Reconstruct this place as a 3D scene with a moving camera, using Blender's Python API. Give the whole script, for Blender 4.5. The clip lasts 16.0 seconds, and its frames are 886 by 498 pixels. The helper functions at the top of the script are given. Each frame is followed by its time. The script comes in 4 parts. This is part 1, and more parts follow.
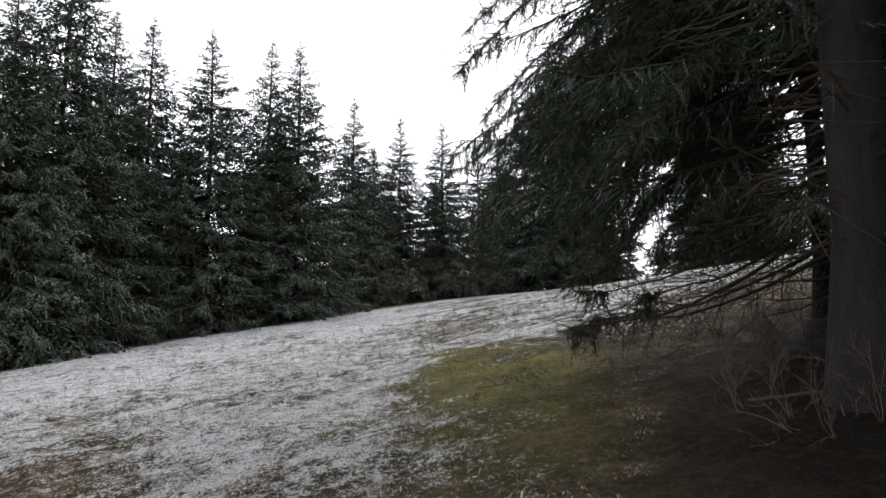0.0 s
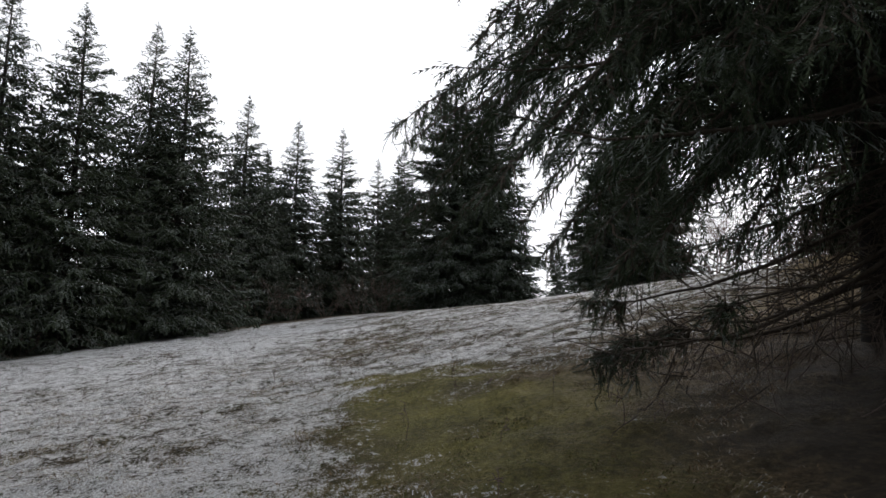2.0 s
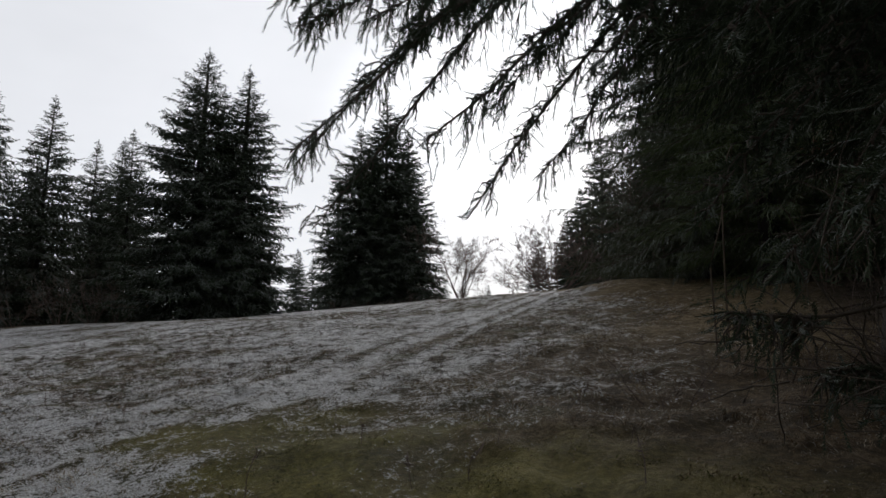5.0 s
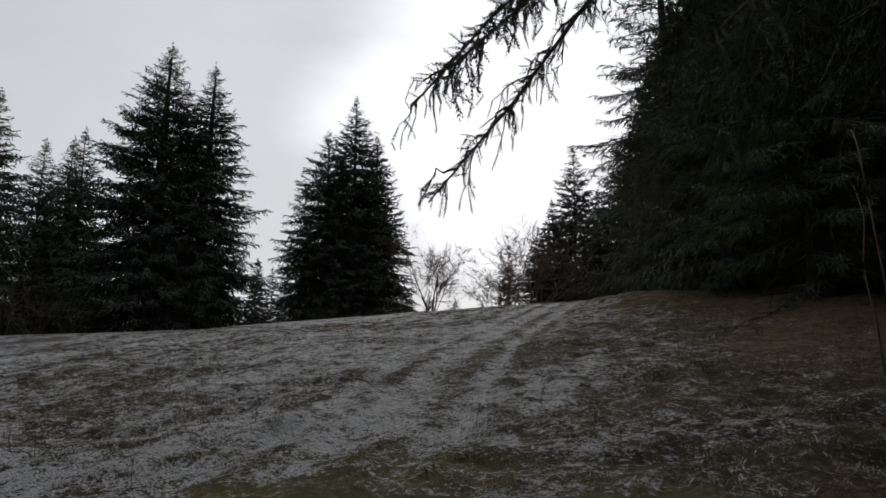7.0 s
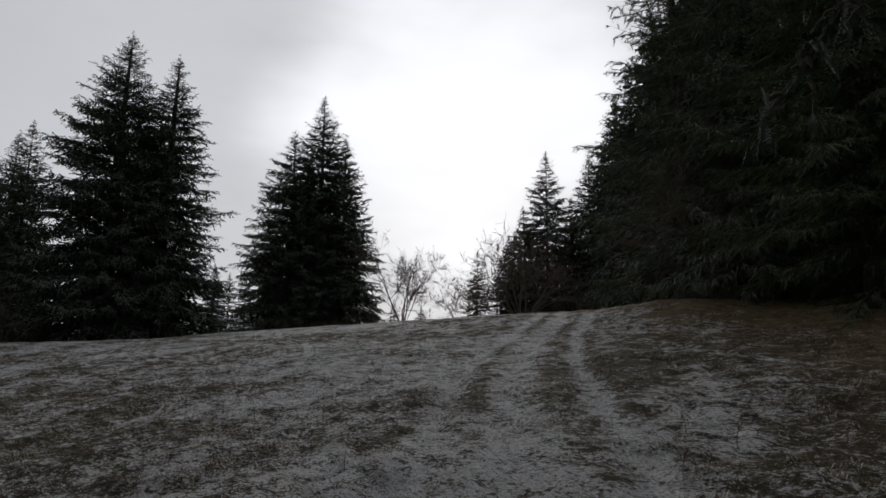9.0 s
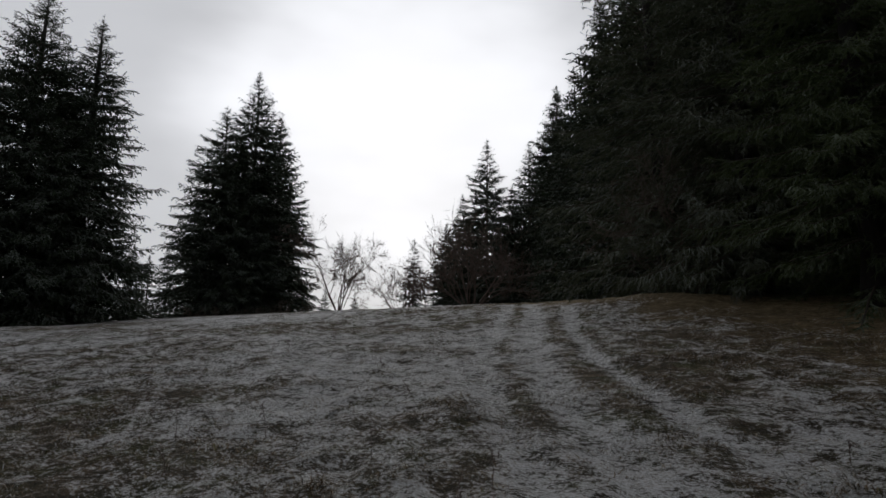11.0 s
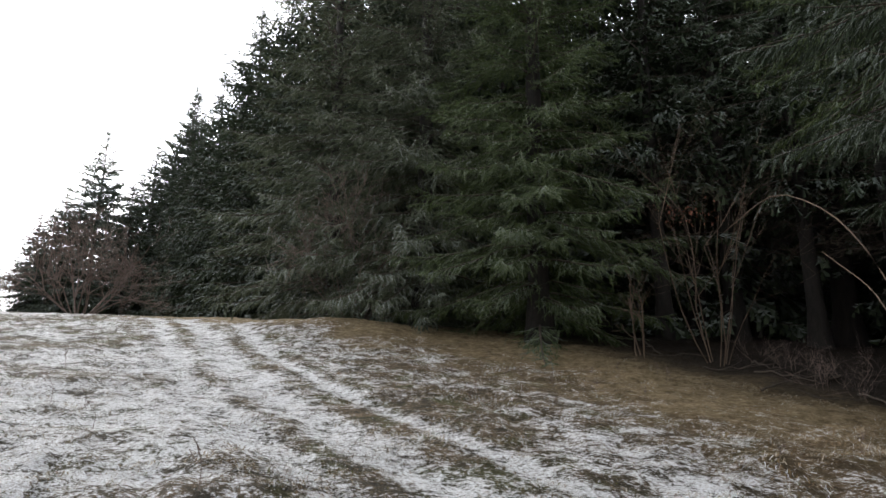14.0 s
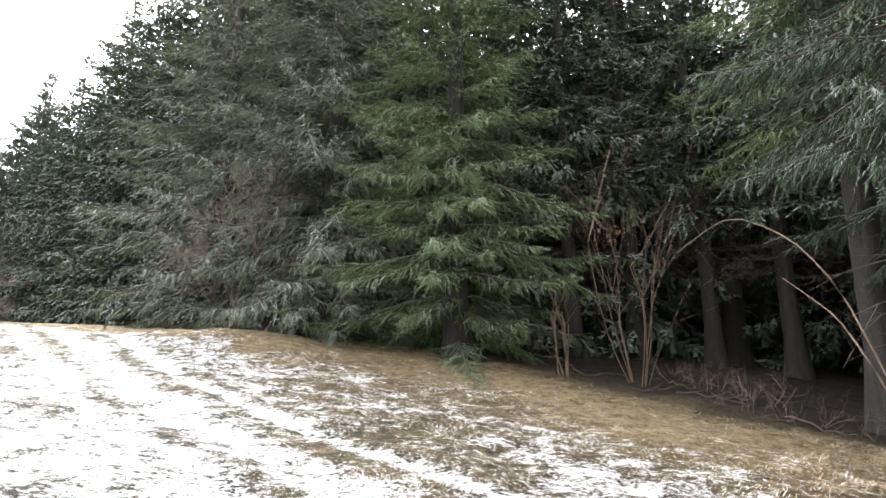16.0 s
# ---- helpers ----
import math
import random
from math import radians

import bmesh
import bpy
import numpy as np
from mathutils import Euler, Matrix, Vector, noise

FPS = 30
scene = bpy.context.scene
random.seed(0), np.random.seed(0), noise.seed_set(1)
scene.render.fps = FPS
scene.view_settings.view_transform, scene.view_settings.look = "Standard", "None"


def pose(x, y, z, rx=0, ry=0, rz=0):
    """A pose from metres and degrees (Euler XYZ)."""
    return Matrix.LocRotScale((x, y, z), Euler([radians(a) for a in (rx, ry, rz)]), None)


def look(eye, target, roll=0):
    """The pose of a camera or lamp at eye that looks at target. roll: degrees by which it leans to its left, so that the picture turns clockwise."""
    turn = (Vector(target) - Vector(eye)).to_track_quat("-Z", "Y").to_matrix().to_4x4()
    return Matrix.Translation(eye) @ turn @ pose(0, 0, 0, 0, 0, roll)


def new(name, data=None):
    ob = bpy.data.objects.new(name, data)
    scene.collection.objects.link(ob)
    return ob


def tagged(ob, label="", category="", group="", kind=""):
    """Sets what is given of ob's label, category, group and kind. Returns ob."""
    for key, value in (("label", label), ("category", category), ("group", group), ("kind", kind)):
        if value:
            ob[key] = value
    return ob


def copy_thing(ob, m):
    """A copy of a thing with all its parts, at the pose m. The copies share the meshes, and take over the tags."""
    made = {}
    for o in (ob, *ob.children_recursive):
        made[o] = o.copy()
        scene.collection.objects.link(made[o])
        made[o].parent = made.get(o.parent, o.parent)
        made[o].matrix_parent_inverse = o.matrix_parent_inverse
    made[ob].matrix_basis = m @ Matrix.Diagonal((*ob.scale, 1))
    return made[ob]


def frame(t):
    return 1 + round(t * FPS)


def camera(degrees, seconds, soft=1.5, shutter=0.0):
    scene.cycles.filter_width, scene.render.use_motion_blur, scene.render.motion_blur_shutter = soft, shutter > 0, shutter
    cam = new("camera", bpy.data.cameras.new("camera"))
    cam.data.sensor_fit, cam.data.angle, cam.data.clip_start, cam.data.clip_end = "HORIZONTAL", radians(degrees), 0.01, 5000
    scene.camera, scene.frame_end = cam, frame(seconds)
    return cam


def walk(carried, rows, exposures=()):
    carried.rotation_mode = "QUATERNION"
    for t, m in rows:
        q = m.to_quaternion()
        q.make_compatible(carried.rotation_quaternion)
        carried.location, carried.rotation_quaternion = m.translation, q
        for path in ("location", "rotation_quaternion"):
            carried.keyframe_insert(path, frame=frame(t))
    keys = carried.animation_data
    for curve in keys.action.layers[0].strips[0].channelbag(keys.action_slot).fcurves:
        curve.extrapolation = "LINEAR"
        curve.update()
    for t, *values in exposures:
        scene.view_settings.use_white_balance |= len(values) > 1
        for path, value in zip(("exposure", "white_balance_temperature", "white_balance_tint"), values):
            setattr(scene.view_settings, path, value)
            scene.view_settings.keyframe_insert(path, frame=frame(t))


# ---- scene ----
cam = camera(66.9, 16.0)
METRES, EYE, TILT, LEAN, TURN = 18.0, 1.5, 7.5, 0.5, 0.0
ROWS = [
    (0.0, 0.0, 0.0, 0.0, 0.0, 0.0, -0.0),
    (0.5, -0.0027, 0.0363, -0.0024, -3.72, 0.55, -0.85),
    (1.0, -0.0084, 0.0783, -0.0093, -7.46, 0.97, -1.24),
    (1.5, -0.0218, 0.1186, -0.0111, -8.74, 1.43, -1.52),
    (2.0, -0.0347, 0.1597, -0.0163, -9.32, 1.65, -1.63),
    (2.5, -0.0498, 0.1988, -0.0196, -10.78, 1.73, -1.94),
    (3.0, -0.0588, 0.2343, -0.0229, -15.42, 2.07, -2.55),
    (3.5, -0.0678, 0.2747, -0.026, -17.54, 2.38, -2.77),
    (4.0, -0.0715, 0.3134, -0.0287, -21.75, 3.04, -3.48),
    (4.5, -0.0722, 0.3543, -0.0312, -31.39, 4.14, -4.45),
    (5.0, -0.0776, 0.3969, -0.036, -32.75, 4.42, -4.63),
    (7.5, -0.0862, 0.5672, -0.0475, -38.75, 6.47, -5.23),
    (8.0, -0.0865, 0.6031, -0.0498, -40.53, 6.96, -5.33),
    (8.5, -0.0927, 0.6343, -0.0524, -40.82, 7.06, -5.42),
    (11.0, -0.097, 0.7686, -0.0539, -47.51, 6.68, -6.09),
    (11.5, -0.0936, 0.7872, -0.0578, -57.97, 8.07, -6.76),
    (12.0, -0.0886, 0.812, -0.0578, -61.2, 8.73, -6.99),
    (12.5, -0.0852, 0.8357, -0.056, -61.75, 9.28, -7.12),
    (13.0, -0.0772, 0.8555, -0.0565, -67.77, 10.18, -7.34),
    (13.5, -0.0759, 0.8788, -0.0568, -75.74, 11.29, -7.61),
    (14.0, -0.072, 0.9013, -0.0593, -81.26, 12.45, -7.6),
    (14.5, -0.062, 0.9235, -0.0598, -82.81, 12.68, -7.57),
    (15.0, -0.0563, 0.944, -0.0563, -83.52, 12.75, -7.55),
    (15.5, -0.0454, 0.9547, -0.0578, -88.15, 13.89, -7.32),
    (16.0, -0.032, 0.9688, -0.0568, -92.95, 14.84, -7.27),
]
EXPOSURES = [(0.0, 1.2), (1.0, 1.05), (2.0, 0.65), (3.5, 0.25), (5.0, -0.15), (7.5, -0.62), (8.5, -0.72), (11.0, -0.75), (12.5, -0.4), (13.5, -0.15), (14.0, 1.75), (14.5, 2.85), (15.5, 3.25), (16.0, 3.4)]
walk(cam, [(t, pose(0, 0, EYE, TILT, LEAN, TURN) @ pose(METRES * x, METRES * y, METRES * z, 90 + pitch, roll, yaw)) for t, x, y, z, yaw, pitch, roll in ROWS], EXPOSURES)

# ---- light ----
scene.view_settings.exposure = 0.0
world = bpy.data.worlds.new("overcast_sky")
scene.world = world
world.use_nodes = True
SUN_AZ, SUN_EL = 44.0, 21.0   # degrees clockwise from +y, degrees up


def build_world():
    nt = world.node_tree
    nt.nodes.clear()
    N, K = nt.nodes.new, nt.links.new
    out, bg = N("ShaderNodeOutputWorld"), N("ShaderNodeBackground")
    sky = N("ShaderNodeTexSky")
    sky.sky_type, sky.sun_disc = "NISHITA", False
    sky.sun_elevation, sky.sun_rotation = radians(SUN_EL), radians(SUN_AZ)
    tc = N("ShaderNodeTexCoord")
    mp = N("ShaderNodeMapping")
    mp.inputs["Scale"].default_value = (1.0, 1.0, 2.6)
    nz = N("ShaderNodeTexNoise")
    nz.inputs["Scale"].default_value, nz.inputs["Detail"].default_value, nz.inputs["Roughness"].default_value = 2.6, 4.0, 0.48
    K(tc.outputs["Generated"], mp.inputs["Vector"])
    K(mp.outputs["Vector"], nz.inputs["Vector"])
    # brighter cloud towards the hidden sun
    el, az = radians(SUN_EL), radians(SUN_AZ)
    dot = N("ShaderNodeVectorMath")
    dot.operation = "DOT_PRODUCT"
    dot.inputs[1].default_value = (math.sin(az) * math.cos(el), math.cos(az) * math.cos(el), math.sin(el))
    nrm = N("ShaderNodeVectorMath")
    nrm.operation = "NORMALIZE"
    K(tc.outputs["Generated"], nrm.inputs[0])
    K(nrm.outputs["Vector"], dot.inputs[0])
    glow = N("ShaderNodeMapRange")
    glow.interpolation_type = "SMOOTHERSTEP"
    glow.inputs["From Min"].default_value, glow.inputs["From Max"].default_value = 0.935, 0.998
    glow.inputs["To Min"].default_value, glow.inputs["To Max"].default_value = 0.0, 1.0
    ragged = N("ShaderNodeMath")
    ragged.operation = "MULTIPLY_ADD"
    ragged.inputs[1].default_value = 0.07
    K(nz.outputs["Fac"], ragged.inputs[0])
    shift = N("ShaderNodeMath")
    shift.operation = "SUBTRACT"
    shift.inputs[1].default_value = 0.035
    K(dot.outputs["Value"], shift.inputs[0])
    K(shift.outputs["Value"], ragged.inputs[2])
    K(ragged.outputs["Value"], glow.inputs["Value"])
    cl = N("ShaderNodeMapRange")
    cl.inputs["From Min"].default_value, cl.inputs["From Max"].default_value = 0.3, 0.7
    cl.inputs["To Min"].default_value, cl.inputs["To Max"].default_value = 0.93, 1.07
    K(nz.outputs["Fac"], cl.inputs["Value"])
    # the cloud is thicker away from the sun
    away = N("ShaderNodeMapRange")
    away.interpolation_type = "SMOOTHSTEP"
    away.inputs["From Min"].default_value, away.inputs["From Max"].default_value = -0.2, 0.95
    away.inputs["To Min"].default_value, away.inputs["To Max"].default_value = 0.42, 1.1
    K(dot.outputs["Value"], away.inputs["Value"])
    thick = N("ShaderNodeMath")
    thick.operation = "MULTIPLY"
    K(cl.outputs["Result"], thick.inputs[0])
    K(away.outputs["Result"], thick.inputs[1])
    mul = N("ShaderNodeMath")
    mul.operation = "MULTIPLY_ADD"
    mul.inputs[1].default_value = 0.75
    K(glow.outputs["Result"], mul.inputs[0])
    K(thick.outputs["Value"], mul.inputs[2])
    tint = N("ShaderNodeVectorMath")
    tint.operation = "SCALE"
    tint.inputs[0].default_value = (9.0, 9.15, 9.6)
    K(mul.outputs["Value"], tint.inputs["Scale"])
    mix = N("ShaderNodeMix")
    mix.data_type = "RGBA"
    mix.inputs["Factor"].default_value = 0.93
    K(sky.outputs["Color"], mix.inputs["A"])
    K(tint.outputs["Vector"], mix.inputs["B"])
    K(mix.outputs["Result"], bg.inputs["Color"])
    bg.inputs["Strength"].default_value = 0.1
    K(bg.outputs["Background"], out.inputs["Surface"])


build_world()
sun = new("sun", bpy.data.lights.new("sun", "SUN"))
sun.data.energy, sun.data.angle, sun.data.color = 1.4, radians(25), (1.0, 0.96, 0.9)
sun.matrix_world = look((0, 0, 30), (-30 * math.sin(radians(SUN_AZ)), -30 * math.cos(radians(SUN_AZ)), 30 - 30 * math.tan(radians(SUN_EL))))

# ---- the lie of the land ----


def sig(a):
    return 1 / (1 + np.exp(-np.clip(a, -40, 40)))


def softplus(a, w):
    return w * np.logaddexp(0, np.asarray(a, float) / w)


def land(x, y):
    """Height of the meadow: a slope rising to the east, a crest beyond the track, level ground to the west."""
    x, y = np.asarray(x, float), np.asarray(y, float)
    z = 0.02 + 0.2018 * x + 0.078 * y
    z = z + 0.1 * softplus(-x - 1, 1.5) + 0.012 * softplus(y - 26, 3) * sig((2 - x) / 3)
    u = 0.933 * x + 0.361 * y
    z = z - 0.1 * softplus(u - 21, 2) - 0.16 * softplus(u - 62, 4)
    z = z - 0.06 * (softplus(x - 4, 1.5) - softplus(x - 8.5, 1.5)) + 0.05 * (softplus(x - 11, 1) - softplus(x - 16.5, 1))
    r = np.hypot(x - 2, y - 20)
    k = np.clip((r - 95) / 130, 0, 1)
    k = k * k * (3 - 2 * k)
    return z * (1 - k) - 6.0 * k


def lattice(ix, iy, seed):
    h = np.sin(ix * 127.1 + iy * 311.7 + seed * 74.7) * 43758.5453
    return h - np.floor(h)


def vnoise(x, y, seed=0):
    ix, iy = np.floor(x), np.floor(y)
    fx, fy = x - ix, y - iy
    fx, fy = fx * fx * (3 - 2 * fx), fy * fy * (3 - 2 * fy)
    a, b = lattice(ix, iy, seed), lattice(ix + 1, iy, seed)
    c, d = lattice(ix, iy + 1, seed), lattice(ix + 1, iy + 1, seed)
    return (a * (1 - fx) + b * fx) * (1 - fy) + (c * (1 - fx) + d * fx) * fy


def edge_distance(x, y, line):
    """Signed distance from a run of points: positive on the right-hand side of the way it goes."""
    best = np.full(np.shape(x), 1e9)
    side = np.zeros(np.shape(x))
    for (ax, ay), (bx, by) in zip(line[:-1], line[1:]):
        ex, ey = bx - ax, by - ay
        t = np.clip(((x - ax) * ex + (y - ay) * ey) / (ex * ex + ey * ey), 0, 1)
        dx, dy = x - ax - t * ex, y - ay - t * ey
        d = np.hypot(dx, dy)
        s = np.sign(ey * (x - ax) - ex * (y - ay))
        near = d < best
        best, side = np.where(near, d, best), np.where(near, s, side)
    return best * np.where(side == 0, 1, side)


EAST_EDGE = [(1.2, -30), (1.2, 3), (1.7, 5.6), (2.7, 7.8), (4.3, 9.7), (6.0, 10.8), (8.3, 11.8), (10.5, 13.3), (12.3, 14.8), (14.2, 16.4), (15.6, 18.4), (16.4, 21.5), (18.5, 25), (27, 31), (38, 40), (45, 50), (52, 58)]
WEST_EDGE = [(-30, 0), (-22, 24), (-20, 30.7), (-16.7, 41), (-9.3, 49), (-2, 56), (3, 59), (12, 64), (30, 74)]
TRAIL = [(-5.4, 14), (-4.65, 18.4), (-3.6, 24), (-2.5, 32)]
TRACK = [(-0.9, 3.5), (-0.85, 7), (-1.2, 10.5), (-0.8, 13.3), (0.67, 14.57), (1.93, 15.3), (2.9, 16.3), (4.09, 17.44), (5.47, 18.65), (8.34, 20.9), (12.5, 23.6), (17.3, 26.9), (26, 33)]


def ruts(x, y):
    """Three wheel lines (two passes that overlap), the strips between them, and the distance from the middle line."""
    s = edge_distance(x, y, TRACK)
    on = sig((y - 13.6) / 0.5)
    wob = 0.16 * (vnoise(np.asarray(x) * 0.9, np.asarray(y) * 0.9, 31) - 0.5)
    s = s + wob
    rut = 0.75 * np.exp(-((s + 0.75) / 0.22) ** 2) * on + 0.95 * np.exp(-(s / 0.26) ** 2) * (0.25 + 0.75 * on) + np.exp(-((s - 0.88) / 0.13) ** 2) * on
    mid = (np.exp(-((s + 0.4) / 0.18) ** 2) + np.exp(-((s - 0.48) / 0.22) ** 2) + 0.7 * np.exp(-((s - 1.25) / 0.2) ** 2)) * on
    return np.clip(rut, 0, 1), np.clip(mid, 0, 1), np.abs(s)



def surface(x, y):
    """The land with its tussocks and wheel ruts."""
    x, y = np.asarray(x, float), np.asarray(y, float)
    rut, mid, d = ruts(x, y)
    near = np.exp(-np.clip(np.hypot(x - 1, y - 14) - 22, 0, None) / 12)
    bumps = 0.075 * (vnoise(x * 1.1, y * 1.1, 1) - 0.5) + 0.06 * (vnoise(x * 2.9, y * 2.9, 2) - 0.5) + 0.06 * (vnoise(x * 6.1, y * 6.1, 3) - 0.5)
    bumps = bumps * (1 - 0.5 * np.exp(-(d / 1.1) ** 2))
    mound = 0.28 * np.exp(-((x - 14.2) ** 2 + (y - 21.3) ** 2) / 3.5)
    return land(x, y) + near * bumps - 0.05 * rut + mound


# ---- materials ----


def material(name):
    m = bpy.data.materials.new(name)
    m.use_nodes = True
    return m, m.node_tree.nodes, m.node_tree.links.new, m.node_tree.nodes["Principled BSDF"]


def ramp(nodes, stops, interp="LINEAR"):
    r = nodes.new("ShaderNodeValToRGB")
    r.color_ramp.interpolation = interp
    els = r.color_ramp.elements
    while len(els) < len(stops):
        els.new(0.5)
    for e, (p, c) in zip(els, stops):
        e.position, e.color = p, (*c, 1)
    return r


def noise_node(nodes, link, scale, detail=4, rough=0.55, vector=None, stretch=None):
    n = nodes.new("ShaderNodeTexNoise")
    n.inputs["Scale"].default_value, n.inputs["Detail"].default_value, n.inputs["Roughness"].default_value = scale, detail, rough
    if vector is not None:
        if stretch:
            mp = nodes.new("ShaderNodeMapping")
            mp.inputs["Scale"].default_value = stretch
            link(vector, mp.inputs["Vector"])
            vector = mp.outputs["Vector"]
        link(vector, n.inputs["Vector"])
    return n


def mixed(nodes, link, fac, a, b):
    m = nodes.new("ShaderNodeMix")
    m.data_type = "RGBA"
    for key, v in (("Factor", fac), ("A", a), ("B", b)):
        if isinstance(v, tuple):
            m.inputs[key].default_value = (*v, 1)
        elif isinstance(v, (int, float)):
            m.inputs[key].default_value = v
        else:
            link(v, m.inputs[key])
    return m.outputs["Result"]


def maths(nodes, link, op, a, b=0.0, c=0.0, clamp=False):
    m = nodes.new("ShaderNodeMath")
    m.operation, m.use_clamp = op, clamp
    for i, v in enumerate((a, b, c)):
        if isinstance(v, (int, float)):
            m.inputs[i].default_value = v
        else:
            link(v, m.inputs[i])
    return m.outputs["Value"]


def ground_material():
    m, nodes, link, bsdf = material("meadow_ground")
    geo = nodes.new("ShaderNodeNewGeometry")
    pos = geo.outputs["Position"]

    def attr(name):
        a = nodes.new("ShaderNodeAttribute")
        a.attribute_name = name
        return a.outputs["Fac"]
    big = noise_node(nodes, link, 0.8, 4, 0.6, pos).outputs["Fac"]
    midn = noise_node(nodes, link, 4.2, 6, 0.7, pos, (1.0, 0.8, 0.4)).outputs["Fac"]
    fine = noise_node(nodes, link, 17, 8, 0.8, pos, (1.0, 0.75, 0.4)).outputs["Fac"]
    speck = noise_node(nodes, link, 48, 5, 0.8, pos, (1.0, 0.55, 0.5)).outputs["Fac"]
    # the low stops paint the shade in gaps between the grass
    grass = ramp(nodes, [(0.36, (0.012, 0.011, 0.007)), (0.46, (0.05, 0.04, 0.023)), (0.54, (0.14, 0.1, 0.06)), (0.64, (0.36, 0.28, 0.19))])
    link(maths(nodes, link, "MULTIPLY_ADD", midn, 0.5, maths(nodes, link, "MULTIPLY", fine, 0.5)), grass.inputs["Fac"])
    moss = ramp(nodes, [(0.33, (0.025, 0.025, 0.009)), (0.46, (0.125, 0.115, 0.028)), (0.62, (0.33, 0.29, 0.075))])
    link(maths(nodes, link, "MULTIPLY_ADD", big, 0.45, maths(nodes, link, "MULTIPLY", fine, 0.55)), moss.inputs["Fac"])
    rust = ramp(nodes, [(0.33, (0.035, 0.022, 0.013)), (0.48, (0.085, 0.055, 0.03)), (0.64, (0.27, 0.19, 0.11))])
    link(maths(nodes, link, "MULTIPLY_ADD", midn, 0.45, maths(nodes, link, "MULTIPLY", fine, 0.55)), rust.inputs["Fac"])
    # needle litter; its near-black also holds the shade under the trees
    shaded_litter = ramp(nodes, [(0.35, (0.007, 0.006, 0.004)), (0.52, (0.019, 0.014, 0.01)), (0.68, (0.06, 0.043, 0.03))])
    link(fine, shaded_litter.inputs["Fac"])
    green = ramp(nodes, [(0.36, (0.012, 0.014, 0.006)), (0.5, (0.068, 0.066, 0.024)), (0.64, (0.22, 0.2, 0.09))])
    link(maths(nodes, link, "MULTIPLY_ADD", midn, 0.3, maths(nodes, link, "MULTIPLY", fine, 0.7)), green.inputs["Fac"])
    lush = nodes.new("ShaderNodeMapRange")
    link(noise_node(nodes, link, 1.7, 4, 0.6, pos).outputs["Fac"], lush.inputs["Value"])
    lush.inputs["From Min"].default_value, lush.inputs["From Max"].default_value = 0.5, 0.64
    turf = mixed(nodes, link, lush.outputs["Result"], grass.outputs["Color"], green.outputs["Color"])
    col = mixed(nodes, link, attr("rust"), turf, rust.outputs["Color"])
    straw = ramp(nodes, [(0.35, (0.07, 0.05, 0.025)), (0.48, (0.24, 0.18, 0.095)), (0.62, (0.5, 0.4, 0.25))])
    link(maths(nodes, link, "MULTIPLY_ADD", midn, 0.4, maths(nodes, link, "MULTIPLY", fine, 0.6)), straw.inputs["Fac"])
    col = mixed(nodes, link, attr("straw"), col, straw.outputs["Color"])
    col = mixed(nodes, link, attr("moss"), col, moss.outputs["Color"])
    col = mixed(nodes, link, attr("shaded_litter"), col, shaded_litter.outputs["Color"])
    # snow lies in flecks: the cover sets how far the noise is filled
    mix = maths(nodes, link, "MULTIPLY_ADD", fine, 0.38, maths(nodes, link, "MULTIPLY_ADD", speck, 0.34, maths(nodes, link, "MULTIPLY", midn, 0.28)))
    some = maths(nodes, link, "MULTIPLY", attr("snow"), 7.0, clamp=True)
    th = maths(nodes, link, "SUBTRACT", maths(nodes, link, "MULTIPLY_ADD", some, -0.13, 0.72), maths(nodes, link, "MULTIPLY", attr("snow"), 0.185))
    mr = nodes.new("ShaderNodeMapRange")
    mr.interpolation_type = "SMOOTHSTEP"
    link(maths(nodes, link, "SUBTRACT", mix, th), mr.inputs["Value"])
    mr.inputs["From Min"].default_value, mr.inputs["From Max"].default_value = -0.02, 0.024
    # single stalks show through the snow
    stalks = nodes.new("ShaderNodeMapRange")
    link(noise_node(nodes, link, 75, 4, 0.7, pos, (1.0, 0.45, 0.5)).outputs["Fac"], stalks.inputs["Value"])
    stalks.inputs["From Min"].default_value, stalks.inputs["From Max"].default_value = 0.4, 0.54
    stalks.inputs["To Min"].default_value = 0.4
    snow = maths(nodes, link, "MULTIPLY", mr.outputs["Result"], stalks.outputs["Result"])
    col = mixed(nodes, link, snow, col, (0.87, 0.88, 0.9))
    link(col, bsdf.inputs["Base Color"])
    bsdf.inputs["Roughness"].default_value = 0.9
    bsdf.inputs["Specular IOR Level"].default_value = 0.15
    bump = nodes.new("ShaderNodeBump")
    bump.inputs["Strength"].default_value, bump.inputs["Distance"].default_value = 1.0, 0.1
    link(maths(nodes, link, "ADD", maths(nodes, link, "ADD", fine, maths(nodes, link, "MULTIPLY", speck, 0.4)), maths(nodes, link, "MULTIPLY", midn, 1.4)), bump.inputs["Height"])
    link(bump.outputs["Normal"], bsdf.inputs["Normal"])
    return m


